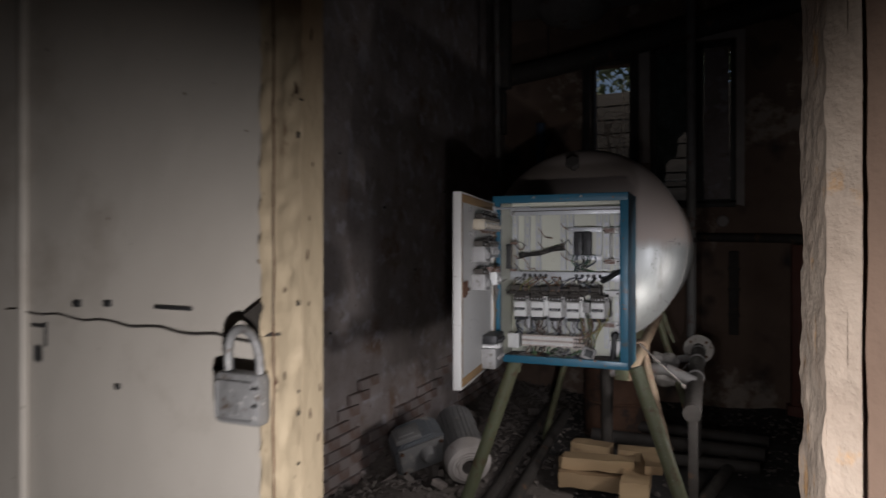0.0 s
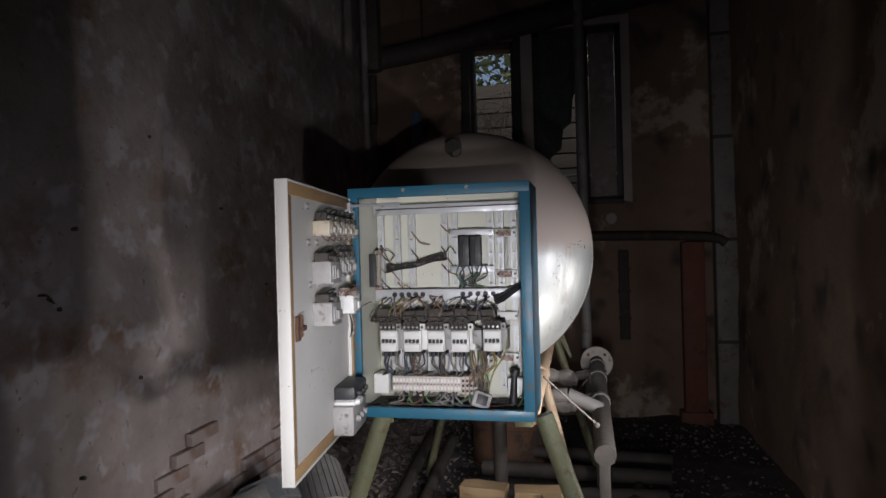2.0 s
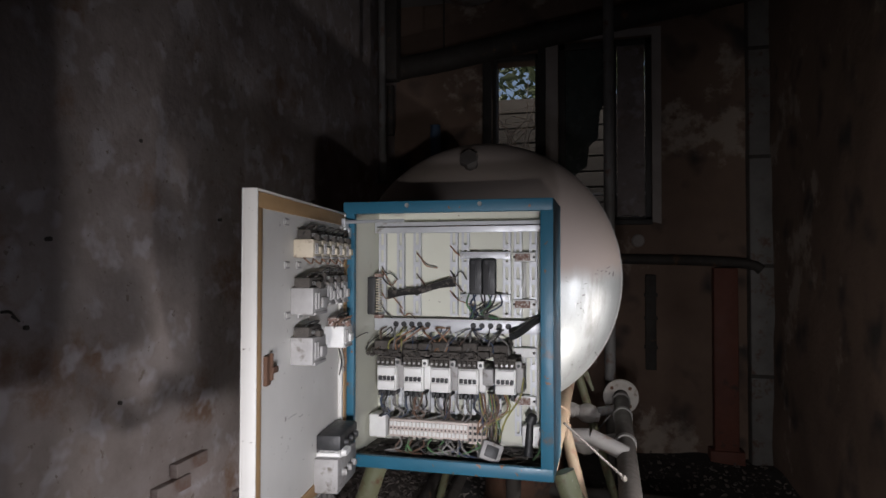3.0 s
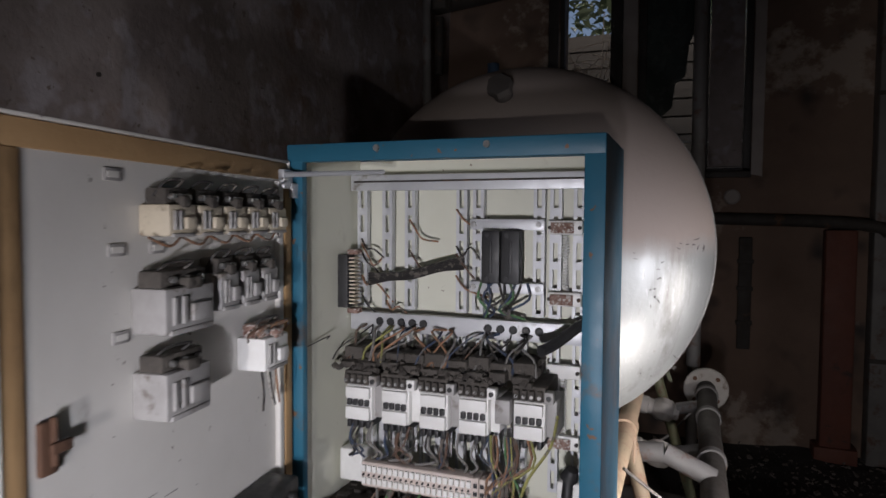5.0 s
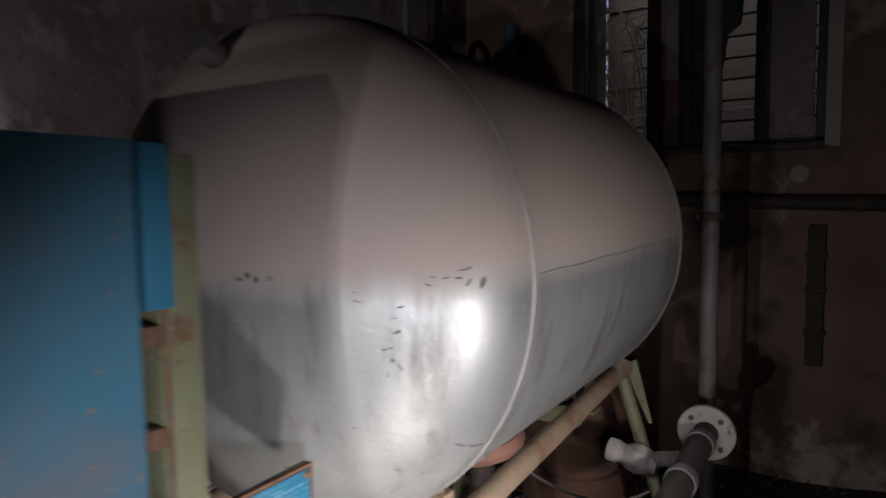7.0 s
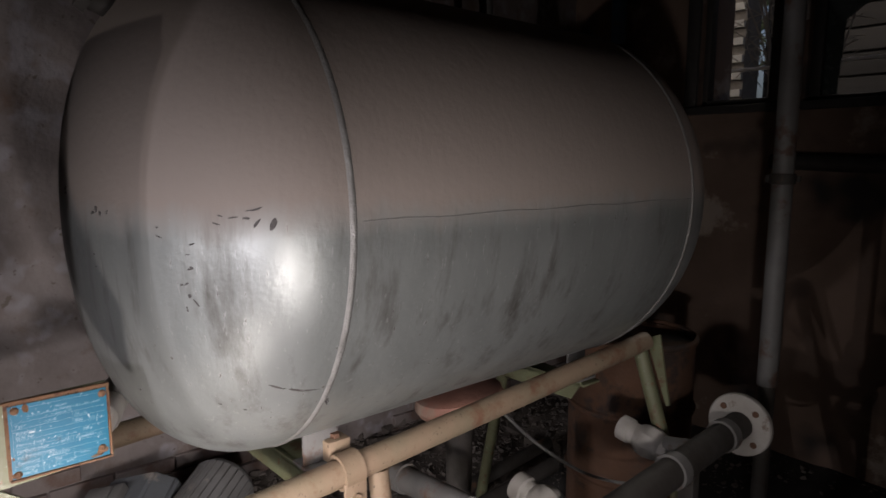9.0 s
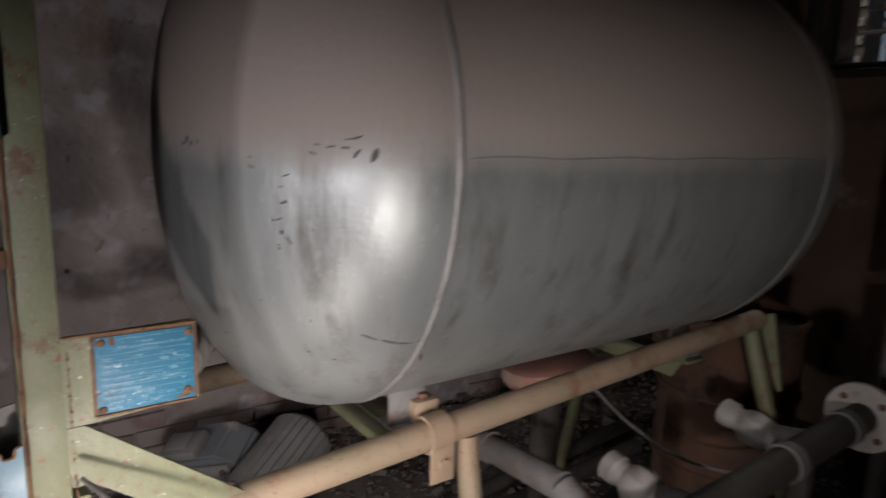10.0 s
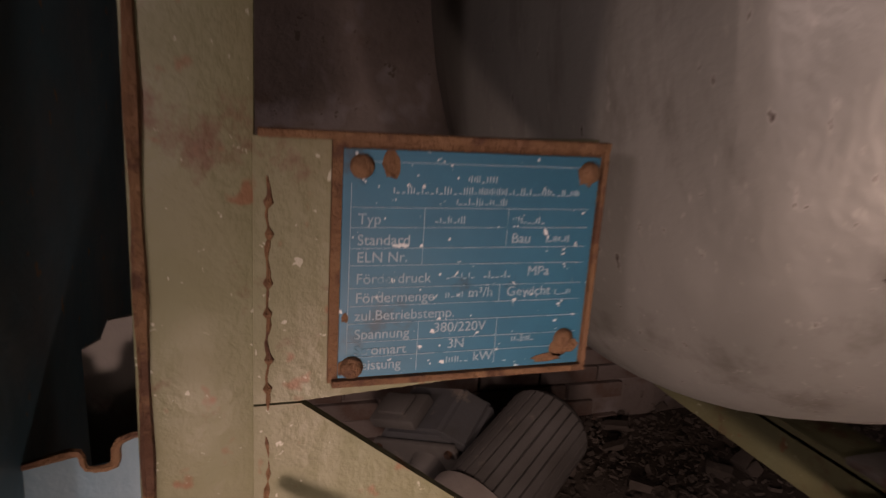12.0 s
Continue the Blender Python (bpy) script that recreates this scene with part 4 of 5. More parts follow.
# ---- blue blocks left on the frame beside the cabinet ----
bm = B()
box(bm, -0.398, -0.380, 3.172, 3.210, 1.50, 1.70, 0.002)
part("blue_end_piece", bm, BLUE, stand, "blue painted upper end of the post")
XY = Matrix(((0, 1, 0, 0), (1, 0, 0, 0), (0, 0, 1, 0), (0, 0, 0, 1)))
bm = B()
slab(bm, [(3.130, 0.90), (3.130, 1.040), (3.161, 1.048), (3.175, 1.050), (3.177, 1.040), (3.191, 1.042), (3.193, 1.055), (3.215, 1.060), (3.217, 1.03), (3.212, 1.02), (3.212, 0.90)], -0.412, -0.409, XY)
bb1 = part("blue_bracket", bm, BLUE_SIDE, stand, "torn blue sheet bracket with rusty edges", False)
bm = B()
sweep(bm, [(-0.4085, 3.130, 1.040), (-0.4085, 3.161, 1.048), (-0.4085, 3.175, 1.050), (-0.4085, 3.178, 1.041), (-0.4085, 3.191, 1.042), (-0.4085, 3.194, 1.055), (-0.4085, 3.215, 1.060)], lambda q: 0.0016 + 0.001 * math.sin(q * 50) ** 2, 6, 3)
part("rusty_edge", bm, PATINA, bb1, "ragged rusty edge")
bm = B()
slab(bm, [(3.170, 0.92), (3.167, 1.082), (3.177, 1.088), (3.181, 1.099), (3.197, 1.102), (3.199, 1.088), (3.203, 1.062), (3.217, 1.058), (3.217, 0.92)], -0.470, -0.466, XY)
part("torn_tab", bm, GREYPIPE, stand, "dusty broken bracket tab", False)
for z in (1.32, 1.45):
    bm = B()
    box(bm, -0.43, -0.40, 3.180, 3.205, z, z + 0.028, 0.004)
    part("weld_lug", bm, RUST, stand, "small rusty lug")

# ---- rating plate ----
PU0, PU1, PV0, PV1 = 3.301, 3.442, 1.088, 1.208
bm = B()
box(bm, -0.3943, -0.3925, PU0, PU1, PV0, PV1, 0.0004)
plate = part("rating_plate", bm, PLATEBLUE, stand, "blue anodised rating plate speckled with white paint")


def plate_at(u, v, d=0.0):
    """u to the right, v down, both 0 to 1 on the plate."""
    return Vector((-0.3924 + d, PU0 + u * (PU1 - PU0), PV1 - v * (PV1 - PV0)))


def plate_bar(u0, v0, u1, v1, th=0.0003, mat=ETCH, name="etched_line"):
    bm = B()
    a, b = plate_at(u0, v0), plate_at(u1, v1)
    box(bm, a.x, a.x + 0.0002, min(a.y, b.y) - th / 2, max(a.y, b.y) + th / 2, min(a.z, b.z) - th / 2, max(a.z, b.z) + th / 2)
    return part(name, bm, mat, plate, "", False)


for v in (0.05, 0.24, 0.325, 0.415, 0.49, 0.59, 0.67, 0.75, 0.835, 0.905):
    plate_bar(0.03, v, 0.97, v)
plate_bar(0.03, 0.14, 0.03, 0.97)
for u, v0, v1 in ((0.30, 0.24, 0.49), (0.63, 0.24, 0.40), (0.62, 0.59, 0.67), (0.30, 0.75, 0.98), (0.62, 0.75, 0.97)):
    plate_bar(u, v0, u, v1)


def plate_text(text, u, v, h):
    cu = bpy.data.curves.new("text", "FONT")
    cu.body, cu.size, cu.extrude = text, h, 0.0001
    tmp = bpy.data.objects.new("text", cu)
    scene.collection.objects.link(tmp)
    dg = bpy.context.evaluated_depsgraph_get()
    me = bpy.data.meshes.new_from_object(tmp.evaluated_get(dg))
    bpy.data.objects.remove(tmp)
    bpy.data.curves.remove(cu)
    p = plate_at(u, v, 0.0002)
    me.transform(Matrix(((0, 0, 1, p.x), (1, 0, 0, p.y), (0, 1, 0, p.z), (0, 0, 0, 1))))
    me.materials.clear()
    me.materials.append(ETCH)
    ob = new("lettering", me)
    ob.parent = plate
    ob.matrix_parent_inverse = plate.matrix_world.inverted()


TH = 0.0078
for text, u, v in (("Typ", 0.055, 0.31), ("Standard", 0.055, 0.40), ("ELN Nr.", 0.055, 0.475), ("Förderdruck", 0.055, 0.57), ("Fördermenge", 0.055, 0.655),
                   ("m³/h", 0.49, 0.645), ("Gewicht", 0.65, 0.645), ("zul.Betriebstemp.", 0.055, 0.735), ("Spannung", 0.055, 0.82), ("380/220V", 0.36, 0.805),
                   ("Stromart", 0.055, 0.895), ("3N", 0.42, 0.885), ("Leistung", 0.055, 0.965), ("kW", 0.53, 0.955), ("MPa", 0.73, 0.55), ("Bau", 0.65, 0.395)):
    plate_text(text, u, v, TH)
rng0 = random.Random(2)
for u0, u1, v in ((0.46, 0.57, 0.115), (0.18, 0.92, 0.168), (0.42, 0.62, 0.215), (0.34, 0.46, 0.295), (0.65, 0.78, 0.295), (0.80, 0.90, 0.38), (0.40, 0.50, 0.545), (0.55, 0.66, 0.545), (0.40, 0.47, 0.635), (0.86, 0.93, 0.635), (0.69, 0.79, 0.86), (0.42, 0.50, 0.945)):
    a, b = plate_at(u0, v), plate_at(u1, v)
    bm = B()
    y = a.y
    while y < b.y:
        w = rng0.choice((0.0006, 0.0006, 0.0018))
        h = rng0.uniform(0.0022, 0.0042)
        box(bm, a.x, a.x + 0.0002, y, y + w, a.z - h * 0.4, a.z - h * 0.4 + (h if w < 0.001 else 0.0006))
        y += w + rng0.uniform(0.0006, 0.0012)
    part("worn_stamp", bm, ETCH, plate, "", False)
for u, v in ((0.065, 0.07), (0.955, 0.07), (0.05, 0.95), (0.92, 0.87)):
    bm = B()
    p = plate_at(u, v)
    lathe(bm, [(0.0062, 0.0), (0.006, 0.0012), (0.0045, 0.003), (0.002, 0.0037), (0.0, 0.0038)], Matrix.Translation(p) @ Euler((0, radians(90), 0)).to_matrix().to_4x4(), 18)
    part("rivet", bm, PATINA, plate, "rusty round-headed rivet")
rng = random.Random(12)
for u, v, w, h in ((0.17, 0.06, 0.07, 0.16), (0.95, 0.08, 0.10, 0.12), (0.03, 0.95, 0.12, 0.10), (0.93, 0.90, 0.14, 0.13), (0.02, 0.72, 0.03, 0.05), (0.85, 0.965, 0.16, 0.05)):
    bm = B()
    pts = []
    for k in range(14):
        a = 2 * math.pi * k / 14
        r = rng.uniform(0.65, 1.1)
        uu, vv = min(1.0, max(0, u + math.cos(a) * w / 2 * r)), min(1.0, max(0, v + math.sin(a) * h / 2 * r))
        p = plate_at(uu, vv)
        pts.append((p.y, p.z))
    slab(bm, pts, 0, 0.0003, Matrix(((0, 1, 0, -0.3924), (1, 0, 0, 0), (0, 0, 1, 0), (0, 0, 0, 1))))
    part("flaked_patch", bm, PATINA, plate, "flaked rusty patch", False)
bm = B()
for z0, z1 in ((1.212, 1.216), (1.083, 1.087)):
    box(bm, -0.3985, -0.391, 3.261 if z0 > 1.1 else 3.298, 3.447, z0, z1, 0.0008)
box(bm, -0.3985, -0.391, 3.4435, 3.4467, 1.085, 1.214, 0.0008)
part("raised_rim", bm, PATINA, stand, "rusty folded rim of the plate holder")
bm = B()
sweep(bm, [(-0.3985, 3.266 + 0.0008 * math.sin(k * 2.7), 1.07 + k * 0.0035 * 2.7) for k in range(14)], lambda q: 0.0006 + 0.0024 * math.sin(q * 47) ** 2 * math.sin(q * 19) ** 2, 6)
sweep(bm, [(-0.3985, 3.266 + 0.0009 * math.sin(k * 2.3), 0.88 + k * 0.0135) for k in range(14)], lambda q: 0.0005 + 0.0022 * math.sin(q * 41) ** 2 * math.sin(q * 17) ** 2, 6)
part("weld_bead", bm, PATINA, stand, "rusty lumpy weld")

# ---- scuffs on the tank ----
def tank_y(r):
    """Where the near dome lies at that distance from the axis."""
    a = math.asin(min(1.0, (r / TR) ** (1 / 0.80)))
    return TY0 - DOME * math.cos(a) ** 0.88


SCUFF = material("bare_scuff", (0.05, 0.045, 0.045), (0.09, 0.08, 0.075), 0.6, 60, None, rough=0.7, bump=0.2)
SPOTS = ((-0.300, 1.407, 0.012, 0.012, 0), (-0.318, 1.385, 0.018, 0.010, 0.4), (-0.312, 1.355, 0.010, 0.026, 0.2), (-0.330, 1.33, 0.008, 0.014, 0), (-0.208, 1.485, 0.007, 0.040, -0.3), (-0.215, 1.505, 0.030, 0.005, 0.5), (-0.235, 1.495, 0.020, 0.010, 0.2),
         (-0.26, 1.49, 0.026, 0.006, -0.2), (-0.557, 1.495, 0.030, 0.018, 0), (-0.595, 1.490, 0.022, 0.008, 0), (-0.52, 1.497, 0.022, 0.004, 0), (-0.60, 1.39, 0.014, 0.005, 0), (-0.547, 1.142, 0.010, 0.008, 0), (-0.335, 1.136, 0.010, 0.008, 0), (-0.80, 1.53, 0.03, 0.012, 0.2),
         (-0.27, 1.18, 0.008, 0.030, 0.2), (-0.262, 1.13, 0.007, 0.020, 0.4), (-0.30, 1.45, 0.03, 0.005, 0.1), (-0.36, 1.46, 0.03, 0.004, -0.1))
rng = random.Random(12)
CHIPS = [(px + rng.gauss(0, 0.006), pz + rng.gauss(0, 0.008), w * rng.uniform(0.3, 0.75), h * rng.uniform(0.3, 0.75), tilt + rng.uniform(-0.4, 0.4)) for px, pz, w, h, tilt in SPOTS for k in range(2)]
for px, pz, w, h, tilt in CHIPS:
    bm = B()
    n = 12
    ring = []
    for k in range(n):
        a = 2 * math.pi * k / n
        q = 0.7 + 0.4 * noise.noise(Vector((px * 40 + math.cos(a), pz * 40 + math.sin(a), 0)))
        w2, h2 = w * 0.55, h * 0.55
        x = px + (math.cos(a) * w2 * math.cos(tilt) - math.sin(a) * h2 * math.sin(tilt)) * q
        z = pz + (math.cos(a) * w2 * math.sin(tilt) + math.sin(a) * h2 * math.cos(tilt)) * q
        ring.append((x, z))
    front = [bm.verts.new((x, tank_y(math.hypot(x - TX, z - TZ)) - 0.0012, z)) for x, z in ring]
    back = [bm.verts.new((x, tank_y(math.hypot(x - TX, z - TZ)) + 0.002, z)) for x, z in ring]
    bm.faces.new(front)
    bm.faces.new(back[::-1])
    for k in range(n):
        bm.faces.new((front[(k + 1) % n], front[k], back[k], back[(k + 1) % n]))
    part("scuff", bm, SCUFF, near_dome, "dark scraped spot", False)

# ---- pipework beside the tank ----
manifold = thing("manifold_pipe", (-0.135, 4.6, FLOOR), "dark header pipe with flange and pale screwed valves", "pipe")
bm = B()
rod(bm, (-0.135, 3.65, 0.605), (-0.135, 5.33, 0.700), 0.046, None, 24)
part("header", bm, DARKIRON, manifold, "dark dusty header pipe")
fm = Matrix.Translation((-0.135, 5.34, 0.700)) @ Euler((radians(-90), 0, 0)).to_matrix().to_4x4()
bm = B()
lathe(bm, [(0.047, -0.012), (0.104, -0.012), (0.108, -0.008), (0.108, 0.008), (0.104, 0.012), (0.0, 0.012)], fm, 40)
flange = part("flange", bm, VALVE, manifold, "pale pipe flange with bolt holes")
for k in range(4):
    a = radians(45 + 90 * k)
    bm = B()
    c = fm @ Vector((0.077 * math.cos(a), 0.077 * math.sin(a), -0.013))
    rod(bm, c, c + Vector((0, -0.004, 0)), 0.011, None, 12)
    part("bolt_hole", bm, RUST, flange)
for y in (4.42, 4.90, 5.22):
    bm = B()
    lathe(bm, [(0.046, -0.02), (0.054, -0.02), (0.054, 0.02), (0.046, 0.02)], Matrix.Translation((-0.135, y, 0.700 - (5.33 - y) * 0.0565)) @ Euler((radians(-90), 0, 0)).to_matrix().to_4x4(), 24)
    part("coupling", bm, GREYPIPE, manifold)
for y, z in ((4.55, 0.650), (5.10, 0.680)):
    bm = B()
    rod(bm, (-0.135, y, z), (-0.27, y, z - 0.03), 0.028, None, 16)
    part("branch", bm, GREYPIPE, manifold)
    vm = Matrix.Translation((-0.33, y, z - 0.042)) @ Euler((0, radians(-80), 0)).to_matrix().to_4x4()
    bm = B()
    lathe(bm, [(0.0, -0.07), (0.036, -0.07), (0.040, -0.045), (0.052, -0.035), (0.060, 0.0), (0.055, 0.03), (0.044, 0.045), (0.042, 0.05), (0.0, 0.05)], vm, 8)
    lathe(bm, [(0.034, 0.05), (0.038, 0.055), (0.038, 0.072), (0.044, 0.078), (0.044, 0.115), (0.036, 0.12), (0.0, 0.12)], vm, 24)
    part("valve", bm, VALVE, manifold, "pale hexagonal valve body")
bm = B()
rod(bm, (-0.30, 4.22, 0.73), (-0.62, 4.23, 0.70), 0.036, None, 20)
rod(bm, (-0.30, 4.22, 0.73), (-0.135, 4.215, 0.66), 0.036, None, 20)
lathe(bm, [(0.036, -0.03), (0.043, -0.03), (0.043, 0.03), (0.036, 0.03)], Matrix.Translation((-0.60, 4.23, 0.702)) @ Euler((0, radians(84), 0)).to_matrix().to_4x4(), 20)
part("side_tube", bm, GREYPIPE, manifold, "dusty side tube")
for y in (3.85, 5.0):
    bm = B()
    z = 0.700 - (5.33 - y) * 0.0565
    box(bm, -0.16, -0.11, y - 0.02, y + 0.02, FLOOR - 0.02, z - 0.04, 0.004)
    part("pipe_support", bm, DARKIRON, manifold)

riser = thing("riser_pipe", (-0.196, 5.700, FLOOR), "grey vertical pipe rising to the ceiling", "pipe")
bm = B()
rod(bm, (-0.196, 5.700, 0.74), (-0.199, 5.703, TOP), 0.037, None, 24)
part("tube", bm, GREYPIPE, riser)
bm = B()
rod(bm, (-0.196, 5.700, FLOOR - 0.02), (-0.196, 5.700, 0.74), 0.03, None, 20)
part("lower_tube", bm, DARKIRON, riser)
bm = B()
lathe(bm, [(0.037, -0.02), (0.045, -0.018), (0.045, 0.018), (0.037, 0.02)], Matrix.Translation((-0.196, 5.700, 1.53)), 24)
box(bm, -0.256, -0.236, 5.690, 5.710, 1.515, 1.545, 0.003)
box(bm, -0.241, -0.146, 5.730, 5.740, 1.518, 1.542, 0.003)
part("pipe_collar", bm, DARKIRON, riser, "dark clamp collar")

# ---- pipes and ducts under the ceiling ----
cross = thing("ceiling_pipe", (-0.828, 6.630, 3.311), "thick black lagged pipe sloping under the ceiling", "pipe")
bm = B()
sweep(bm, [(-2.157, 6.650, 3.273), (-1.578, 6.630, 3.330), (-0.780, 6.630, 3.463), (0.151, 6.610, 3.597), (1.215, 6.580, 3.749)], 0.10, 24)
part("lagging", bm, DARKIRON, cross, "black lagging")
for x in (-1.6, 0.4):
    bm = B()
    rod(bm, (x, 6.63, 3.47 + (x + 0.83) * 0.155), (x, 6.63, TOP), 0.008, None, 8)
    part("hanger", bm, DARKIRON, cross)
duct = thing("hanging_lamp_bowl", (-1.036, 5.050, 3.215), "grey metal bowl hanging from the ceiling", "lamp")
bm = B()
lathe(bm, [(0.0, -0.02), (0.12, 0.0), (0.22, 0.05), (0.27, 0.11), (0.275, 0.12), (0.25, 0.13), (0.08, 0.26), (0.0, 0.27)], Matrix.Translation((-1.036, 5.050, 3.187)), 40)
part("bowl", bm, GREYPIPE, duct)
bm = B()
rod(bm, (-1.036, 5.050, 3.435), (-1.036, 5.050, TOP), 0.012, None, 10)
part("stem", bm, DARKIRON, duct)

drop = thing("broken_drop_pipe", (-1.891, 5.850, 2.167), "thin grey pipe hanging down with a broken end", "pipe")
bm = B()
rod(bm, (-1.891, 5.850, 2.186), (-1.910, 5.850, TOP), 0.028, None, 16)
rod(bm, (-1.887, 5.850, 2.148), (-1.891, 5.850, 2.377), 0.036, 0.032, 14)
part("tube", bm, GREYPIPE, drop)
side = thing("wall_cable_duct", (-1.939, 6.200, 2.929), "black vertical cable duct in the corner", "duct")
bm = B()
box(bm, -2.015, -1.882, 6.150, 6.270, 3.05, TOP, 0.01)
rod(bm, (-1.948, 6.210, 2.596), (-1.948, 6.210, 3.006), 0.03, None, 12)
part("casing", bm, DARKIRON, side)
# added tube: its blue colour stands in for daylight in a narrow gap
gap_tube = thing("daylit_gap_tube", (-1.749, 6.910, 1.595), "vertical blue tube standing in for a narrow daylit gap in the end wall", "pipe")
bm = B()
rod(bm, (-1.749, 6.910, 0.642), (-1.749, 6.910, 2.815), 0.047, None, 20)
part("tube", bm, GAP_BLUE, gap_tube)
bm = B()
lathe(bm, [(0.047, -0.03), (0.057, -0.03), (0.057, 0.03), (0.047, 0.03)], Matrix.Translation((-1.749, 6.910, 2.310)), 20)
box(bm, -1.768, -1.730, 6.930, 7.040, 2.335, 2.365, 0.003)
part("bracket", bm, DARKIRON, gap_tube)

rail = thing("wall_pipe", (0.455, 6.920, 1.595), "dark horizontal pipe along the end wall", "pipe")
bm = B()
sweep(bm, [(-0.733, 6.920, 1.595), (0.027, 6.920, 1.571), (0.598, 6.910, 1.557), (0.930, 6.900, 1.529), (1.015, 6.880, 1.481)], 0.042, 16)
part("tube", bm, DARKIRON, rail)
for x in (-0.4, 0.5):
    bm = B()
    box(bm, x - 0.015, x + 0.015, 6.92, 7.04, 1.55, 1.59, 0.003)
    part("bracket", bm, DARKIRON, rail)
down = thing("red_downpipe", (0.70, 7.25, FLOOR), "brown-red square downpipe against the end wall", "downpipe")
bm = B()
box(bm, 0.645, 0.835, 6.870, 6.990, -0.06, 1.50, 0.012)
part("pipe", bm, REDPIPE, down)
bm = B()
box(bm, 0.607, 0.873, 6.840, 7.010, FLOOR - 0.02, 0.0, 0.01)
part("shoe", bm, REDPIPE, down)
post = thing("wall_pilaster", (0.97, 7.28, FLOOR), "grey vertical conduit casing in the corner", "casing")
bm = B()
box(bm, 0.930, 1.120, 6.890, 7.050, FLOOR - 0.02, TOP, 0.012)
part("casing", bm, GREYPIPE, post)
for z in (0.6, 1.5, 2.4, 3.3):
    bm = B()
    box(bm, 0.922, 1.111, 6.882, 6.895, z, z + 0.03, 0.003)
    part("strap", bm, DARKIRON, post, "dark strap")

# ---- motor lying on the rubble ----
motor = thing("electric_motor", (-1.55, 3.9, FLOOR), "grey finned electric motor lying on the rubble", "motor")
P0, P1 = Vector((-1.40, 3.76, 0.13)), Vector((-1.66, 4.15, 0.29))
ax = (P1 - P0).normalized()
MM = Matrix.Translation(P0) @ ax.to_track_quat("Z", "Y").to_matrix().to_4x4()
ML = (P1 - P0).length
bm = B()
lathe(bm, [(0.0, 0.10), (0.118, 0.10), (0.122, 0.11), (0.122, ML), (0.112, ML + 0.015), (0.07, ML + 0.03), (0.0, ML + 0.03)], MM, 40)
part("housing", bm, MOTOR, motor, "grey cast housing")
for k in range(26):
    a = 2 * math.pi * k / 26
    bm = B()
    box(bm, 0.112, 0.131, -0.0135, 0.0135, 0.115, ML - 0.01, 0.003, MM @ Euler((0, 0, a)).to_matrix().to_4x4())
    part("fin", bm, MOTOR, motor, "", False)
bm = B()
lathe(bm, [(0.05, 0.0), (0.07, -0.004), (0.075, 0.002), (0.085, -0.002), (0.092, 0.004), (0.104, 0.002), (0.112, 0.008), (0.132, 0.014), (0.142, 0.03), (0.142, 0.112), (0.136, 0.114)], MM, 48)
part("fan_cover", bm, PLASTER_PALE, motor, "dusty pale fan cover with concentric rings")
bm = B()
lathe(bm, [(0.0, 0.02), (0.05, 0.015), (0.052, 0.0)], MM, 24)
part("fan_hub", bm, DARKIRON, motor)
bm = B()
box(bm, -0.06, 0.06, 0.12, 0.20, 0.14, 0.27, 0.01, MM @ Euler((0, 0, radians(150))).to_matrix().to_4x4())
part("terminal_box", bm, MOTOR, motor, "square terminal box")
pump = thing("pump_casing", (-1.75, 3.78, FLOOR), "dusty blue-grey cast pump casing on the rubble", "pump")
PM = Matrix.Translation((-1.80, 3.86, 0.20)) @ Euler((radians(24), radians(-16), radians(38))).to_matrix().to_4x4()
bm = B()
slab(bm, [(-0.17, -0.12), (0.13, -0.12), (0.17, -0.06), (0.17, 0.07), (0.10, 0.13), (-0.10, 0.13), (-0.17, 0.06)], -0.10, 0.09, PM)
bmesh.ops.bevel(bm, geom=bm.edges[:], offset=0.012, segments=2, affect="EDGES")
part("casing", bm, PUMPBLUE, pump)
bm = B()
box(bm, -0.15, 0.15, -0.125, -0.105, -0.10, 0.10, 0.008, PM)
part("cover_plate", bm, MOTOR, pump, "dusty grey cover plate")
bm = B()
lathe(bm, [(0.0, 0.05), (0.035, 0.05), (0.045, 0.04), (0.05, 0.0), (0.06, -0.01), (0.065, -0.03)], PM @ Matrix.Translation((0.03, -0.13, 0.02)) @ Euler((radians(90), 0, 0)).to_matrix().to_4x4(), 24)
part("boss", bm, MOTOR, pump, "round shaft boss")
bm = B()
box(bm, -0.15, 0.02, -0.10, 0.02, 0.125, 0.165, 0.01, PM)
box(bm, -0.12, -0.02, -0.08, 0.00, 0.165, 0.18, 0.006, PM)
part("terminal_box", bm, MOTOR, pump, "square terminal box with a loose lid")
for px, pz in ((-0.13, -0.08), (0.13, -0.08), (-0.13, 0.08), (0.13, 0.08)):
    bm = B()
    rod(bm, PM @ Vector((px, -0.124, pz)), PM @ Vector((px, -0.14, pz)), 0.011, None, 6)
    part("bolt", bm, RUST, pump)
# corrugated hose behind the plate
hose = thing("corrugated_hose", (-0.95, 3.55, 0.9), "pale corrugated hose behind the tank end", "hose")
bm = B()
path = [Vector((-0.80, 3.52, 1.00)), Vector((-1.05, 3.62, 0.98)), Vector((-1.35, 3.75, 0.90))]
pts = [path[0].lerp(path[1], k / 40) for k in range(40)] + [path[1].lerp(path[2], k / 50) for k in range(51)]
sweep(bm, pts, lambda q: 0.036 + 0.005 * math.sin(q * 180), 14, 1)
part("tube", bm, VALVE, hose)
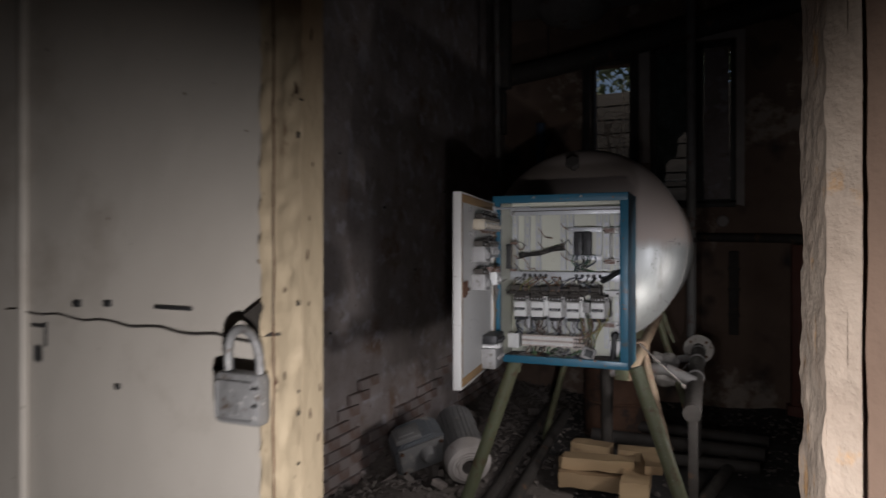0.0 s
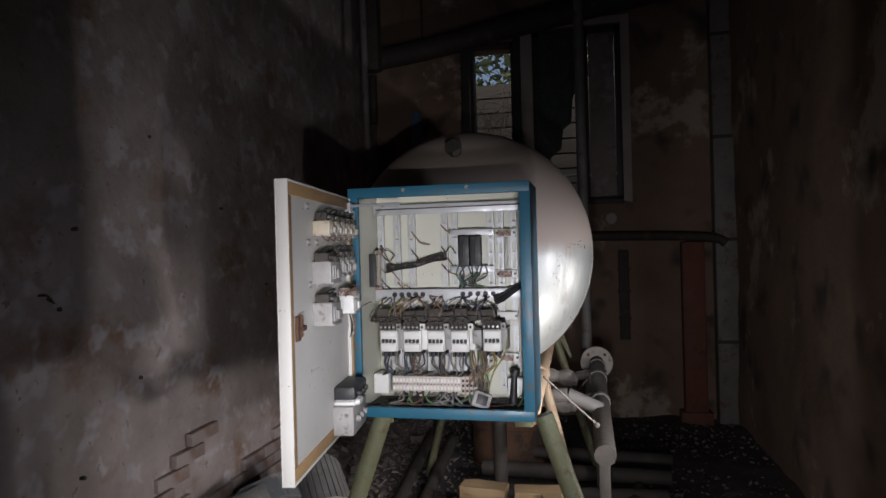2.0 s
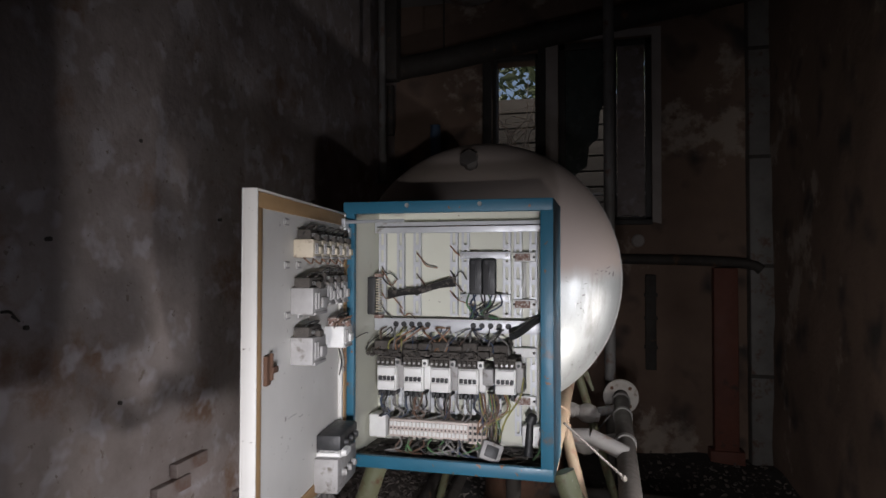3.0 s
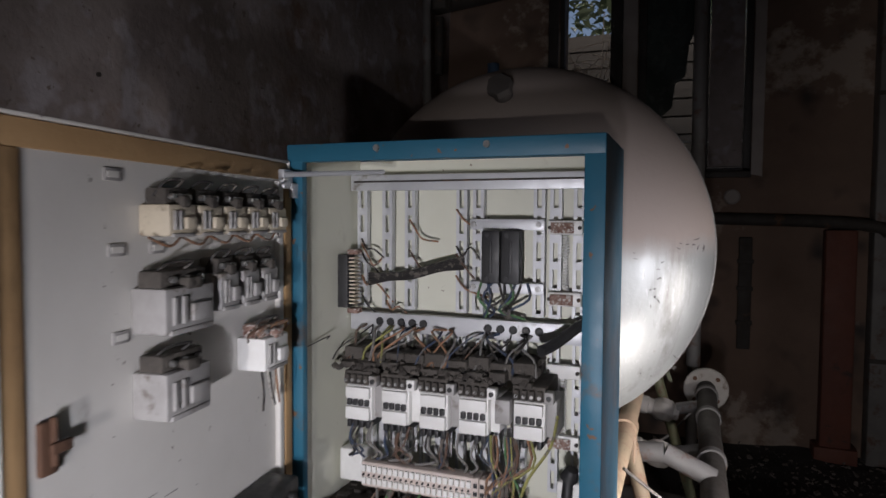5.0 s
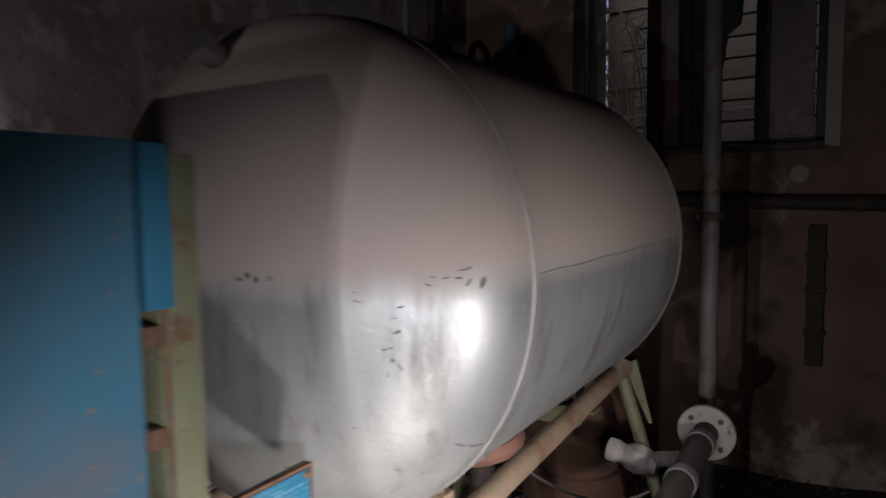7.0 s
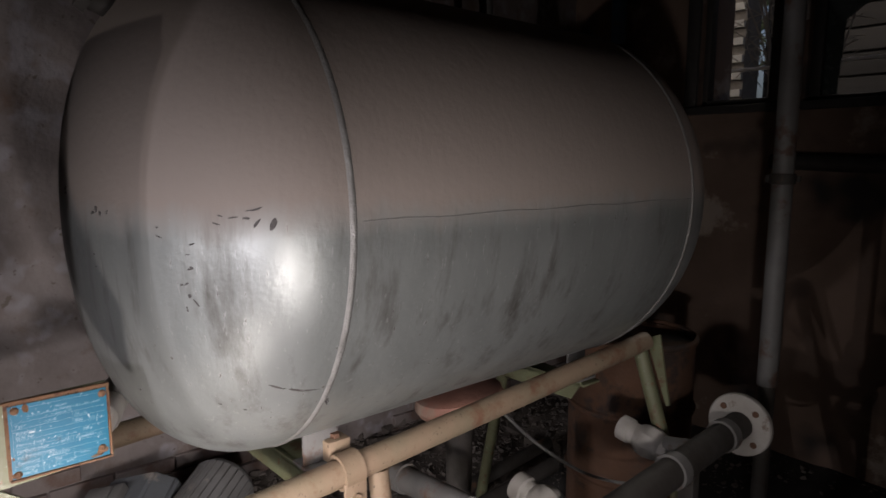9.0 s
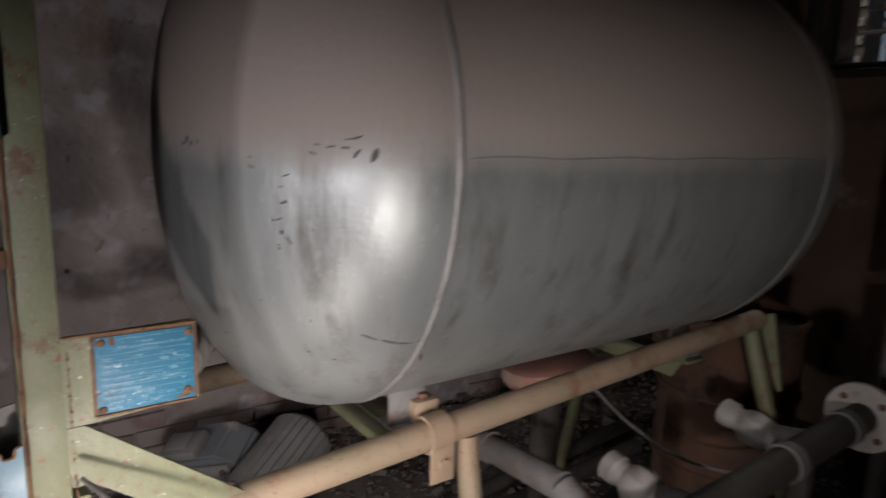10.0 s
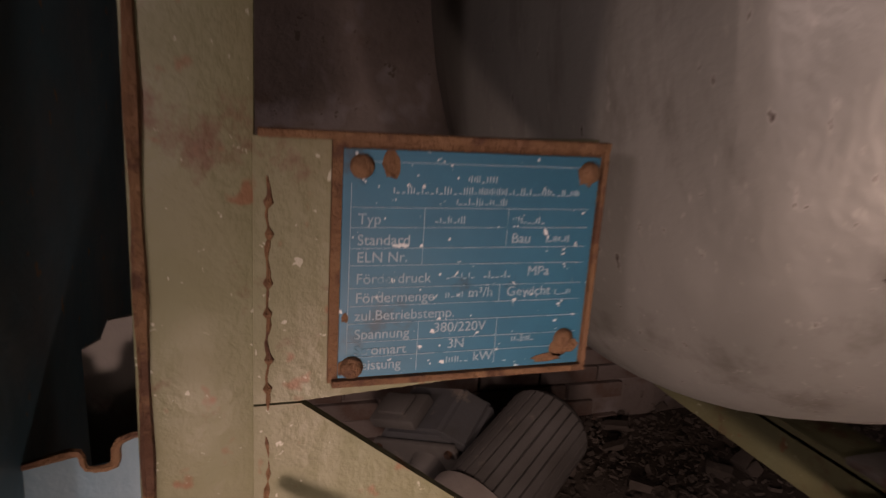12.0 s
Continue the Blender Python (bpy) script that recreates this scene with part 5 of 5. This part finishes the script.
# ---- things under the tank ----
wheel = thing("red_handwheel_disc", (-0.62, 4.5, 0.6), "faded red cast disc under the tank", "valve cover")
bm = B()
lathe(bm, [(0.0, 0.05), (0.09, 0.05), (0.14, 0.03), (0.15, 0.0), (0.14, -0.02), (0.0, -0.02)], Matrix.Translation((-0.70, 4.55, 0.82)) @ Euler((radians(8), radians(-6), 0)).to_matrix().to_4x4(), 32)
part("disc", bm, REDPAINT, wheel)
bm = B()
rod(bm, (-0.70, 4.55, FLOOR - 0.02), (-0.70, 4.55, 0.81), 0.035, 0.045, 16)
part("stem", bm, DARKIRON, wheel)
drum = thing("rusty_drum", (-0.78, 5.68, FLOOR), "rusted steel drum behind the frame", "drum")
dm = Matrix.Translation((-0.78, 5.68, FLOOR))
bm = B()
lathe(bm, [(0.0, 0.0), (0.27, 0.0), (0.27, 0.92), (0.262, 0.92), (0.262, 0.90), (0.0, 0.90)], dm, 48)
part("body", bm, RUST, drum)
for z in (0.01, 0.30, 0.62, 0.925):
    bm = B()
    lathe(bm, [(0.268, z - 0.016), (0.281, z - 0.008), (0.283, z), (0.281, z + 0.008), (0.268, z + 0.016)], dm, 48)
    part("hoop", bm, RUST, drum, "rolled hoop")
cab = thing("loose_cable", (-0.6, 4.9, 0.4), "thin dark cable sagging under the frame", "cable")
bm = B()
sweep(bm, [(-0.75, 4.80, 0.70), (-0.66, 4.92, 0.56), (-0.50, 5.02, 0.475), (-0.34, 5.15, 0.47), (-0.20, 5.26, 0.60)], 0.006, 6, 5)
part("cable", bm, GREYPIPE, cab)
cab2 = thing("snapped_wire", (-0.3, 3.4, 0.8), "stiff wire sticking out below the cabinet", "wire")
bm = B()
sweep(bm, [(-0.36, 3.27, 1.01), (-0.27, 3.38, 0.90), (-0.17, 3.50, 0.78)], 0.004, 6)
rod(bm, (-0.175, 3.495, 0.785), (-0.165, 3.505, 0.77), 0.010, None, 8)
part("wire", bm, DARKIRON, cab2)

# ---- timber and bars on the floor ----
rng = random.Random(31)
for k, (x, y, z, L, w, h, rz, ry) in enumerate(((-0.66, 4.16, 0.02, 0.50, 0.15, 0.09, 4, 0), (-0.72, 4.34, 0.03, 0.46, 0.14, 0.10, -3, 3), (-0.44, 4.10, 0.055, 0.16, 0.40, 0.12, 3, 0),
                                             (-0.68, 4.20, 0.115, 0.44, 0.13, 0.07, 2, -2), (-0.76, 4.44, 0.13, 0.26, 0.12, 0.07, -6, 0), (-0.45, 4.42, 0.13, 0.28, 0.13, 0.07, 5, 0), (-0.36, 4.20, 0.15, 0.10, 0.28, 0.05, 10, 0))):
    bm = B()
    mm = Matrix.Translation((x - 0.02, y, z)) @ Euler((0, radians(ry), radians(rz))).to_matrix().to_4x4()
    box(bm, -L / 2, L / 2, -w / 2, w / 2, -h / 2, h / 2, 0)
    bmesh.ops.subdivide_edges(bm, edges=bm.edges[:], cuts=5, use_grid_fill=True)
    for v in bm.verts:
        q = noise.noise_vector(Vector(v.co) * 9 + Vector((k * 3, 0, 0)))
        v.co += Vector((q.x * 0.008, q.y * 0.012, q.z * 0.010))
    bmesh.ops.transform(bm, matrix=mm, verts=bm.verts[:])
    tagged(part("timber_offcut", bm, TIMBER, None), "split yellowish timber block lying on the floor", "timber", "timber on the floor")
for k, (a, b, r) in enumerate((((-1.25, 3.55, -0.03), (-1.42, 5.9, 0.02), 0.035), ((-1.10, 3.50, -0.02), (-1.22, 5.7, 0.03), 0.04), ((-0.2, 3.6, -0.02), (0.1, 5.0, -0.02), 0.04), ((-1.0, 4.75, 0.0), (0.25, 4.85, 0.0), 0.04), ((-0.9, 5.15, 0.02), (0.3, 5.1, 0.02), 0.05), ((-0.85, 5.55, 0.02), (0.35, 5.45, 0.02), 0.045))):
    bm = B()
    rod(bm, a, b, r, None, 14)
    tagged(part("iron_bar", bm, DARKIRON, None), "dark iron pipe length lying in the debris", "pipe", "pipe lengths on the floor")

# ---- entrance door leaf ----
LM = Matrix(((-0.996, 0.087, 0, -0.598), (0.087, 0.996, 0, 0.802), (0, 0, 1, -0.050), (0, 0, 0, 1)))
edoor = thing("door_1", (-1.1, 0.9, FLOOR), "cream-painted sheet-metal door leaf with a hanging padlock", "door")
edoor["kind"] = "structure"
bm = B()
rough_panel(bm, LM @ Vector((0.92, 0, FLOOR + 0.02)), LM.to_3x3() @ Vector((-0.92, 0, 0)), (0, 0, 2.18), 60, 120, 0.035, 0.0035, 2.2, 4.0)
leaf1 = part("leaf", bm, DOOR_PAINT, edoor, "dented cream sheet metal")
bm = B()
box(bm, 0.575, 0.592, -0.014, 0.0, FLOOR + 0.02, 2.08, 0.004, LM)
part("stiffening_rib", bm, DOOR_PAINT, edoor)
bm = B()
rough_panel(bm, (-0.610, 0.790, FLOOR - 0.01), (0.072, -0.006, 0), (0, 0, 2.16), 14, 260, 0.045, 0.0045, 42, 2.0)
stile = part("edge_stile", bm, DOOR_EDGE, edoor, "yellowed battered edge stile")
bm = B()
sweep(bm, [(-0.584 + 0.0012 * math.sin(k * 2.3), 0.7845, FLOOR + 0.05 + k * 0.053) for k in range(40)], 0.0014, 6, 1)
part("stile_groove", bm, RUST, stile, "rusty seam")
rng = random.Random(77)
for k in range(8):
    z = rng.uniform(0.95, 1.95)
    x = rng.choice([-0.5395, -0.584, -0.540])
    r = rng.uniform(0.0006, 0.0016)
    bm = B()
    lathe(bm, [(0.0, -0.0015), (r, -0.001), (r * 1.1, 0.004)], Matrix.Translation((x + rng.uniform(-0.003, 0.003), 0.7845 - (x + 0.598) * 0.1 + 0.002, z)) @ Euler((radians(-90), 0, 0)).to_matrix().to_4x4() @ Matrix.Diagonal((1, rng.uniform(1, 2.6), 1, 1)), 8)
    part("chipped_spot", bm, DARKIRON, stile, "", False)
# crack line, nail holes and cut marks
bm = B()
sweep(bm, [LM @ Vector((0.64 - k * 0.038, -0.003, 1.400 - 0.0012 * k + 0.003 * math.sin(k * 1.9))) for k in range(17)], 0.0018, 6, 2)
part("crack_wire", bm, DARKIRON, leaf1, "rusty wire across the door")
for u, z, w, h in ((0.435, 1.418, 0.012, 0.007), (0.355, 1.421, 0.010, 0.006), (0.545, 1.375, 0.020, 0.004), (0.522, 1.36, 0.004, 0.022), (0.545, 1.325, 0.012, 0.016), (0.33, 1.287, 0.007, 0.005), (0.20, 1.42, 0.04, 0.003), (0.10, 1.335, 0.014, 0.004)):
    bm = B()
    box(bm, u - w, u + w, -0.004, 0.004, z - h, z + h, min(w, h) * 0.6, LM)
    part("nail_hole", bm, BLACKPL, leaf1)
bm = B()
slab(bm, [(0.085, 1.43), (0.05, 1.40), (0.0, 1.405), (0.045, 1.45)], -0.012, -0.004, LM @ Matrix.Translation((-0.025, 0, -0.012)) @ Matrix.Diagonal((0.8, 1, 1, 1)))
part("staple", bm, DARKIRON, leaf1, "black iron hasp staple")
bm = B()
slab(bm, [(0.005, 1.37), (-0.035, 1.365), (-0.035, 1.22), (0.01, 1.18), (0.015, 1.26)], -0.010, -0.002, LM @ Matrix.Translation((0.0, 0, 0)))
part("latch_plate", bm, RUST, leaf1, "rust-worn latch plate")
padlock = thing("padlock", (-0.625, 0.76, 1.221), "large grey steel padlock hanging on the door hasp", "padlock")
bm = B()
box(bm, -0.041, 0.041, -0.015, 0.015, 0.0, 0.074, 0.012, Matrix.Translation((-0.628, 0.774, 1.221)))
box(bm, -0.030, 0.030, -0.017, -0.014, 0.010, 0.062, 0.004, Matrix.Translation((-0.628, 0.774, 1.221)))
part("lock_body", bm, LOCK, padlock)
bm = B()
sweep(bm, [(-0.650, 0.774, 1.286), (-0.650, 0.772, 1.318), (-0.642, 0.769, 1.342), (-0.624, 0.768, 1.352), (-0.606, 0.769, 1.342), (-0.598, 0.772, 1.318), (-0.598, 0.774, 1.286)], 0.0065, 10, 4)
part("shackle", bm, LOCK, padlock, "worn bright shackle")
bm = B()
box(bm, -0.598, -0.590, 0.756, 0.7575, 1.250, 1.254)
box(bm, -0.600, -0.588, 0.756, 0.7575, 1.274, 1.276)
part("key_mark", bm, BLACKPL, padlock, "", False)

# ---- small things on the walls ----
rng = random.Random(41)
for y, z in ((3.04, 1.61), (2.95, 1.30), (3.5, 2.05), (4.1, 1.75), (3.4, 0.95), (4.6, 1.30), (3.05, 0.62), (5.2, 1.95)):
    bm = B()
    rod(bm, (XW - 0.02, y, z), (XW + 0.012, y + 0.002, z + 0.002), 0.007, 0.009, 8)
    tagged(part("wall_nail", bm, DARKIRON, None), "black nail driven into the plaster wall", "nail", "nails in the wall")
bm = B()
sweep(bm, [(XW, 2.86, 1.36), (XW + 0.04, 2.86, 1.36), (XW + 0.045, 2.88, 1.335), (XW + 0.03, 2.90, 1.33), (XW, 2.90, 1.345)], 0.004, 6)
tagged(part("wall_hook", bm, DARKIRON, None), "small bent wire hook on the wall", "hook")
bm = B()
lathe(bm, [(0.0, 0.03), (0.045, 0.03), (0.055, 0.02), (0.058, -0.02), (0.0, -0.02)], Matrix.Translation((0.056, YN - 0.01, 1.735)) @ Euler((radians(90), 0, 0)).to_matrix().to_4x4(), 24)
tagged(part("junction_box", bm, PLASTER_PALE, None), "pale round junction box on the end wall", "junction box")
# added black box: stands in for the shade of a narrow upright recess
bm = B()
box(bm, 0.11, 0.20, YN - 0.06, YN + 0.02, 0.62, 1.44, 0.008)
for z in (0.8, 1.05, 1.25):
    box(bm, 0.10, 0.21, YN - 0.07, YN - 0.01, z, z + 0.03, 0.004)
tagged(part("cable_box", bm, DARKIRON, None), "narrow black box standing in for a dark recess in the end wall", "box")

# ---- windows ----
def frame_piece(parent, x0, x1, z0, z1, y0=YN + 0.05, y1=YN + 0.13, mat=FRAMEDARK, name="window_frame"):
    bm = B()
    box(bm, x0, x1, y0, y1, z0, z1, 0.004)
    return part(name, bm, mat, parent)


win1 = tagged(thing("window_1", (-1.0, YN + 0.1, W1[2]), "narrow unglazed window in a black frame", "window"), kind="structure")
frame_piece(win1, W1[0], W1[0] + 0.035, W1[2], W1[3])
frame_piece(win1, W1[1] - 0.03, W1[1] + 0.002, W1[2], W1[3])
frame_piece(win1, W1[0], W1[1], W1[3] - 0.04, W1[3])
frame_piece(win1, W1[0], W1[1], W1[2], W1[2] + 0.035)
frame_piece(win1, W1[0] - 0.06, W2[1], W1[2] - 0.05, W1[2] - 0.005, YN - 0.05, YN + 0.03, FRAMEDARK, "window_sill")
frame_piece(win1, W1[0] - 0.08, W1[0] - 0.002, W1[2], W1[3], YN - 0.025, YN + 0.02, FRAMEDARK, "casing")
frame_piece(win1, W1[1] + 0.002, W1[1] + 0.07, W1[2], W1[3] + 0.05, YN - 0.025, YN + 0.02, FRAMEDARK, "casing")
win2 = tagged(thing("window_2", (-0.2, YN + 0.1, W2[2]), "wide window with a dark dirty pane and a boarded casement", "window"), kind="structure")
frame_piece(win2, W2[0], W2[0] + 0.06, W2[2], W2[3])
frame_piece(win2, -0.20, -0.12, W2[2], W2[3])
frame_piece(win2, W2[1] - 0.05, W2[1], W2[2], W2[3])
frame_piece(win2, W2[0], W2[1], W2[3] - 0.06, W2[3])
frame_piece(win2, W2[0], W2[1], W2[2], W2[2] + 0.05)
bm = B()
box(bm, -0.115, W2[1] - 0.06, YN + 0.02, YN + 0.05, W2[2] + 0.06, W2[3] - 0.07, 0.004)
part("casement_board", bm, PLASTER, win2, "grey painted board in the casement")
# dark pane, broken along one side
bm = B()
slab(bm, [(W2[0] + 0.06, W2[3] - 0.06), (-0.205, W2[3] - 0.06), (-0.225, 2.98), (-0.265, 2.90), (-0.285, 2.66), (-0.36, 2.60), (-0.38, 2.42), (-0.48, 2.34), (-0.50, 1.955), (W2[0] + 0.06, 1.955)], YN + 0.085, YN + 0.090)
pane = part("pane", bm, material("grimy_pane", (0.05, 0.065, 0.06), (0.07, 0.085, 0.08), 0.6, 4, None, rough=0.25, bump=0.03), win2, "grimy grey-green pane with a broken edge", False)
bm = B()
slab(bm, [(W2[1] + 0.002, W2[2]), (W2[1] + 0.075, W2[2] - 0.02), (W2[1] + 0.08, W2[3] + 0.07), (W2[0], W2[3] + 0.05), (W2[0], W2[3] + 0.002), (W2[1] + 0.002, W2[3] + 0.002)], YN - 0.022, YN + 0.01)
part("reveal_plaster", bm, PLASTER_PALE, win2, "pale plaster strip round the frame")
bm = B()
box(bm, W1[1] + 0.072, W2[0] - 0.002, YN - 0.02, YN + 0.02, 2.35, W2[3], 0.006)
part("pier_plaster", bm, PLASTER_PALE, win2, "pale plaster pier between the windows")
# ---- outside ----
bm = B()
rough_panel(bm, (-60, YN + 0.45, 0.3), (120, 0, 0), (0, 120, 0), 60, 60, 0.3, 0.25, 0.2)
setting("ground", bm, GRASS, "rough overgrown ground outside the windows", "ground", True)
bm = B()
box(bm, -1.87, 6.0, 9.43, 9.73, 0.0, 3.66)
yard = setting("wall_yard", bm, material("dark_mortar", (0.06, 0.058, 0.055), None, 0.5, 12, None, rough=0.95, bump=0.6), "dark weathered board wall in the yard", "wall")
bm = B()
box(bm, -6.0, -1.9, 9.08, 9.38, 0.0, 4.6)
wb = setting("wall_white_brick", bm, MORTAR, "white sand-lime brick wall outside", "wall")
# added bar and posts: white stands in for sky reflected by the outer sill
bm = B()
box(bm, -3.5, 1.0, 8.0, 8.03, 2.242, 2.264, 0.003)
tagged(part("handrail", bm, WHITE, None), "white bar standing in for the sky-bright edge of the outer sill", "rail")
bm = B()
for x in (-3.3, 0.8):
    rod(bm, (x, 8.03, 0.2), (x, 8.03, 2.25), 0.02, None, 10)
tagged(part("rail_post", bm, CONCRETE, None), "added posts under the white bar outside", "post")
# stepping bricks of both walls
bb = bpy.data.meshes.new("brick")
tmp = B()
box(tmp, -0.122, 0.122, -0.02, 0.02, -0.032, 0.032, 0.003)
tmp.to_mesh(bb)
tmp.free()
bb.materials.append(BRICK_WHITE)
n = 0
for r in range(26):
    for c in range(9):
        x = -2.03 - c * 0.25 - (0.125 if r % 2 else 0)
        ob = new("brick", bb)
        ob.matrix_world = Matrix.Translation((x, 9.07, 1.60 + r * 0.075))
        ob.parent = wb
bd = bpy.data.meshes.new("board")
tmp = B()
box(tmp, -1.22, 1.22, -0.02, 0.02, -0.088, 0.088, 0.006)
tmp.to_mesh(bd)
tmp.free()
YARD = material("dark_yard_board", (0.060, 0.058, 0.055), (0.035, 0.034, 0.033), 0.7, 4, (0.09, 0.087, 0.083), 5, 0.62, 0.9, 0.06, bump=0.6, vary=0.25, stretch=(0.2, 1, 1))
bd.materials.append(YARD)
for r in range(11):
    for c in range(2):
        x = -0.64 + c * 2.45 + (0.3 if r % 2 else 0)
        ob = new("board", bd)
        ob.matrix_world = Matrix.Translation((x, 9.42, 1.62 + r * 0.195))
        ob.parent = yard
# bare twigs before the window and a leafy bush behind the wall
rng = random.Random(4)
shrub = thing("bare_shrub", (-0.9, 8.0, 0.3), "bare grey shrub with thin branches outside the window", "shrub")
for k in range(16):
    bm = B()
    x0, y0 = -1.15 + rng.uniform(-0.15, 0.25), 8.25 + rng.uniform(-0.2, 0.2)
    sx = rng.uniform(-0.5, 0.35)
    sweep(bm, [(x0, y0, 0.3), (x0 + sx * 0.1, y0, 1.4), (x0 + sx * 0.3 + rng.uniform(-0.05, 0.05), y0 + 0.05, 2.3), (x0 + sx * 0.7 + rng.uniform(-0.1, 0.1), y0, 2.9), (x0 + sx * 1.4, y0 - 0.1, 3.3 + rng.uniform(-0.3, 0.3))], lambda q: 0.012 * (1 - 0.75 * q) + 0.001, 6, 4)
    for j in range(3):
        bx = x0 + sx * rng.uniform(0.2, 0.6)
        bz = rng.uniform(2.1, 3.0)
        sweep(bm, [(bx, y0, bz), (bx + rng.uniform(-0.25, 0.25), y0 + rng.uniform(-0.1, 0.1), bz + 0.15), (bx + rng.uniform(-0.5, 0.5), y0, bz + rng.uniform(0.0, 0.4))], 0.0035, 5, 3)
    part("branch", bm, BARK, shrub)
bush = thing("leafy_tree", (-1.0, 12.5, 0.3), "pale green leafy tree behind the yard wall", "tree")
bm = B()
sweep(bm, [(-1.0, 12.5, 0.2), (-1.05, 12.5, 2.5), (-0.9, 12.5, 5.0)], lambda q: 0.16 * (1 - 0.6 * q), 12)
for k in range(7):
    a = rng.uniform(0, 6.3)
    z = rng.uniform(2.4, 4.4)
    sweep(bm, [(-1.0, 12.5, z), (-1.0 + math.cos(a) * 0.9, 12.5 + math.sin(a) * 0.6, z + 0.5), (-1.0 + math.cos(a) * 1.9, 12.5 + math.sin(a) * 1.2, z + 0.9)], lambda q: 0.06 * (1 - 0.8 * q), 8)
part("trunk", bm, BARK, bush)
verts, faces = [], []
for k in range(9500):
    a, rr, z = rng.uniform(0, 6.3), rng.random() ** 0.5, rng.uniform(2.6, 7.2)
    if noise.noise(Vector((math.cos(a) * rr * 3, math.sin(a) * rr * 3, z))) < -0.12:
        continue
    w = 3.0 * (1 - abs((z - 4.6) / 3.2) ** 2)
    c = Vector((-1.0 + math.cos(a) * rr * w, 12.5 + math.sin(a) * rr * w * 0.6, z))
    m = Euler((rng.uniform(-1, 1), rng.uniform(-1, 1), rng.uniform(0, 6.3))).to_matrix()
    s = rng.uniform(0.07, 0.15)
    i = len(verts)
    for p in ((-s, 0, 0), (0, -s * 0.5, 0.01), (s, 0, 0), (0, s * 0.5, 0.01)):
        verts.append(c + m @ Vector(p))
    faces.append((i, i + 1, i + 2, i + 3))
me = bpy.data.meshes.new("crown")
me.from_pydata([tuple(v) for v in verts], [], faces)
me.materials.append(LEAF)
crown = new("crown", me)
crown.parent = bush
crown.matrix_parent_inverse = bush.matrix_world.inverted()

# ---- brickwork at the foot of the west wall ----
br = bpy.data.meshes.new("brick")
tmp = B()
box(tmp, -0.02, 0.02, -0.122, 0.122, -0.032, 0.032, 0.004)
tmp.to_mesh(br)
tmp.free()
br.materials.append(BRICK)
rng = random.Random(9)
for r in range(9):
    for c in range(16):
        y = 3.1 + c * 0.252 + (0.126 if r % 2 else 0)
        z = -0.02 + r * 0.074
        if noise.noise(Vector((y * 1.3, z * 2.6, 1.0))) + (0.30 - z) * 0.9 < 0.02:
            continue
        ob = new("brick", br)
        ob.matrix_world = Matrix.Translation((XW + 0.004 + rng.uniform(-0.004, 0.010), y, z)) @ Euler((rng.uniform(-0.02, 0.02), 0, rng.uniform(-0.03, 0.03))).to_matrix().to_4x4()
        ob.parent = wall_west

# ---- rubble ----
rng = random.Random(17)
verts, faces = [], []


def chip(c, s, rr):
    m = Euler((rng.uniform(-0.7, 0.7), rng.uniform(-0.7, 0.7), rng.uniform(0, 6.3))).to_matrix()
    i = len(verts)
    dx, dy, dz = s * rng.uniform(0.6, 1.4), s * rng.uniform(0.5, 1.0), s * rng.uniform(0.2, 0.6)
    for a in (-1, 1):
        for b in (-1, 1):
            for d in (-1, 1):
                verts.append(c + m @ Vector((a * dx * rng.uniform(0.6, 1), b * dy * rng.uniform(0.6, 1), d * dz * rng.uniform(0.6, 1))))
    for f in ((0, 1, 3, 2), (4, 6, 7, 5), (0, 4, 5, 1), (2, 3, 7, 6), (0, 2, 6, 4), (1, 5, 7, 3)):
        faces.append(tuple(i + q for q in f))


def heap(x, y):
    h = max(0.0, 0.17 * (1 - (x - XW) / 0.95)) + 0.10 * math.exp(-((x + 1.5) ** 2 + (y - 4.1) ** 2) / 0.35)
    return FLOOR + h * (0.7 + 0.6 * noise.noise(Vector((x * 2, y * 2, 0))))


for k in range(15000):
    x, y = rng.uniform(XW, XE), rng.uniform(2.2, YN)
    if rng.random() < 0.55:
        x = XW + abs(rng.gauss(0, 0.55))
    if x > XE:
        continue
    s = 0.003 + 0.015 * rng.random() ** 4
    chip(Vector((x, y, heap(x, y) + s * 0.3 + noise.noise(Vector((x, y, 3))) * 0.015)), s, 0)
for k in range(110):
    x, y = XW + abs(rng.gauss(0, 0.5)), rng.uniform(2.6, YN - 0.2)
    chip(Vector((min(x, XE - 0.1), y, heap(x, y) + 0.02)), rng.uniform(0.022, 0.055), 0)
me = bpy.data.meshes.new("rubble")
me.from_pydata([tuple(v) for v in verts], [], faces)
me.materials.append(RUBBLE)
tagged(new("rubble", me), "dusty rubble of plaster and brick chips on the floor", "rubble", "", "stuff")
bm = B()
N, M = 60, 90
grid = [[bm.verts.new((XW - 0.02 + 1.35 * i / N, 2.0 + (YN - 2.0) * j / M, heap(XW - 0.02 + 1.35 * i / N, 2.0 + (YN - 2.0) * j / M) - 0.012)) for j in range(M + 1)] for i in range(N + 1)]
for i in range(N):
    for j in range(M):
        bm.faces.new((grid[i][j], grid[i + 1][j], grid[i + 1][j + 1], grid[i][j + 1]))
tagged(part("debris_mound", bm, material("dusty_mound", (0.17, 0.145, 0.125), (0.10, 0.085, 0.075), 0.8, 5, (0.24, 0.20, 0.18), 7, 0.58, 0.95, 0.05, bump=0.8, bump_scale=60, specks=(0.05, 0.045, 0.04), speck_scale=60, speck_level=0.62), None), "low mound of dirt and debris along the wall", "debris", "", "stuff")
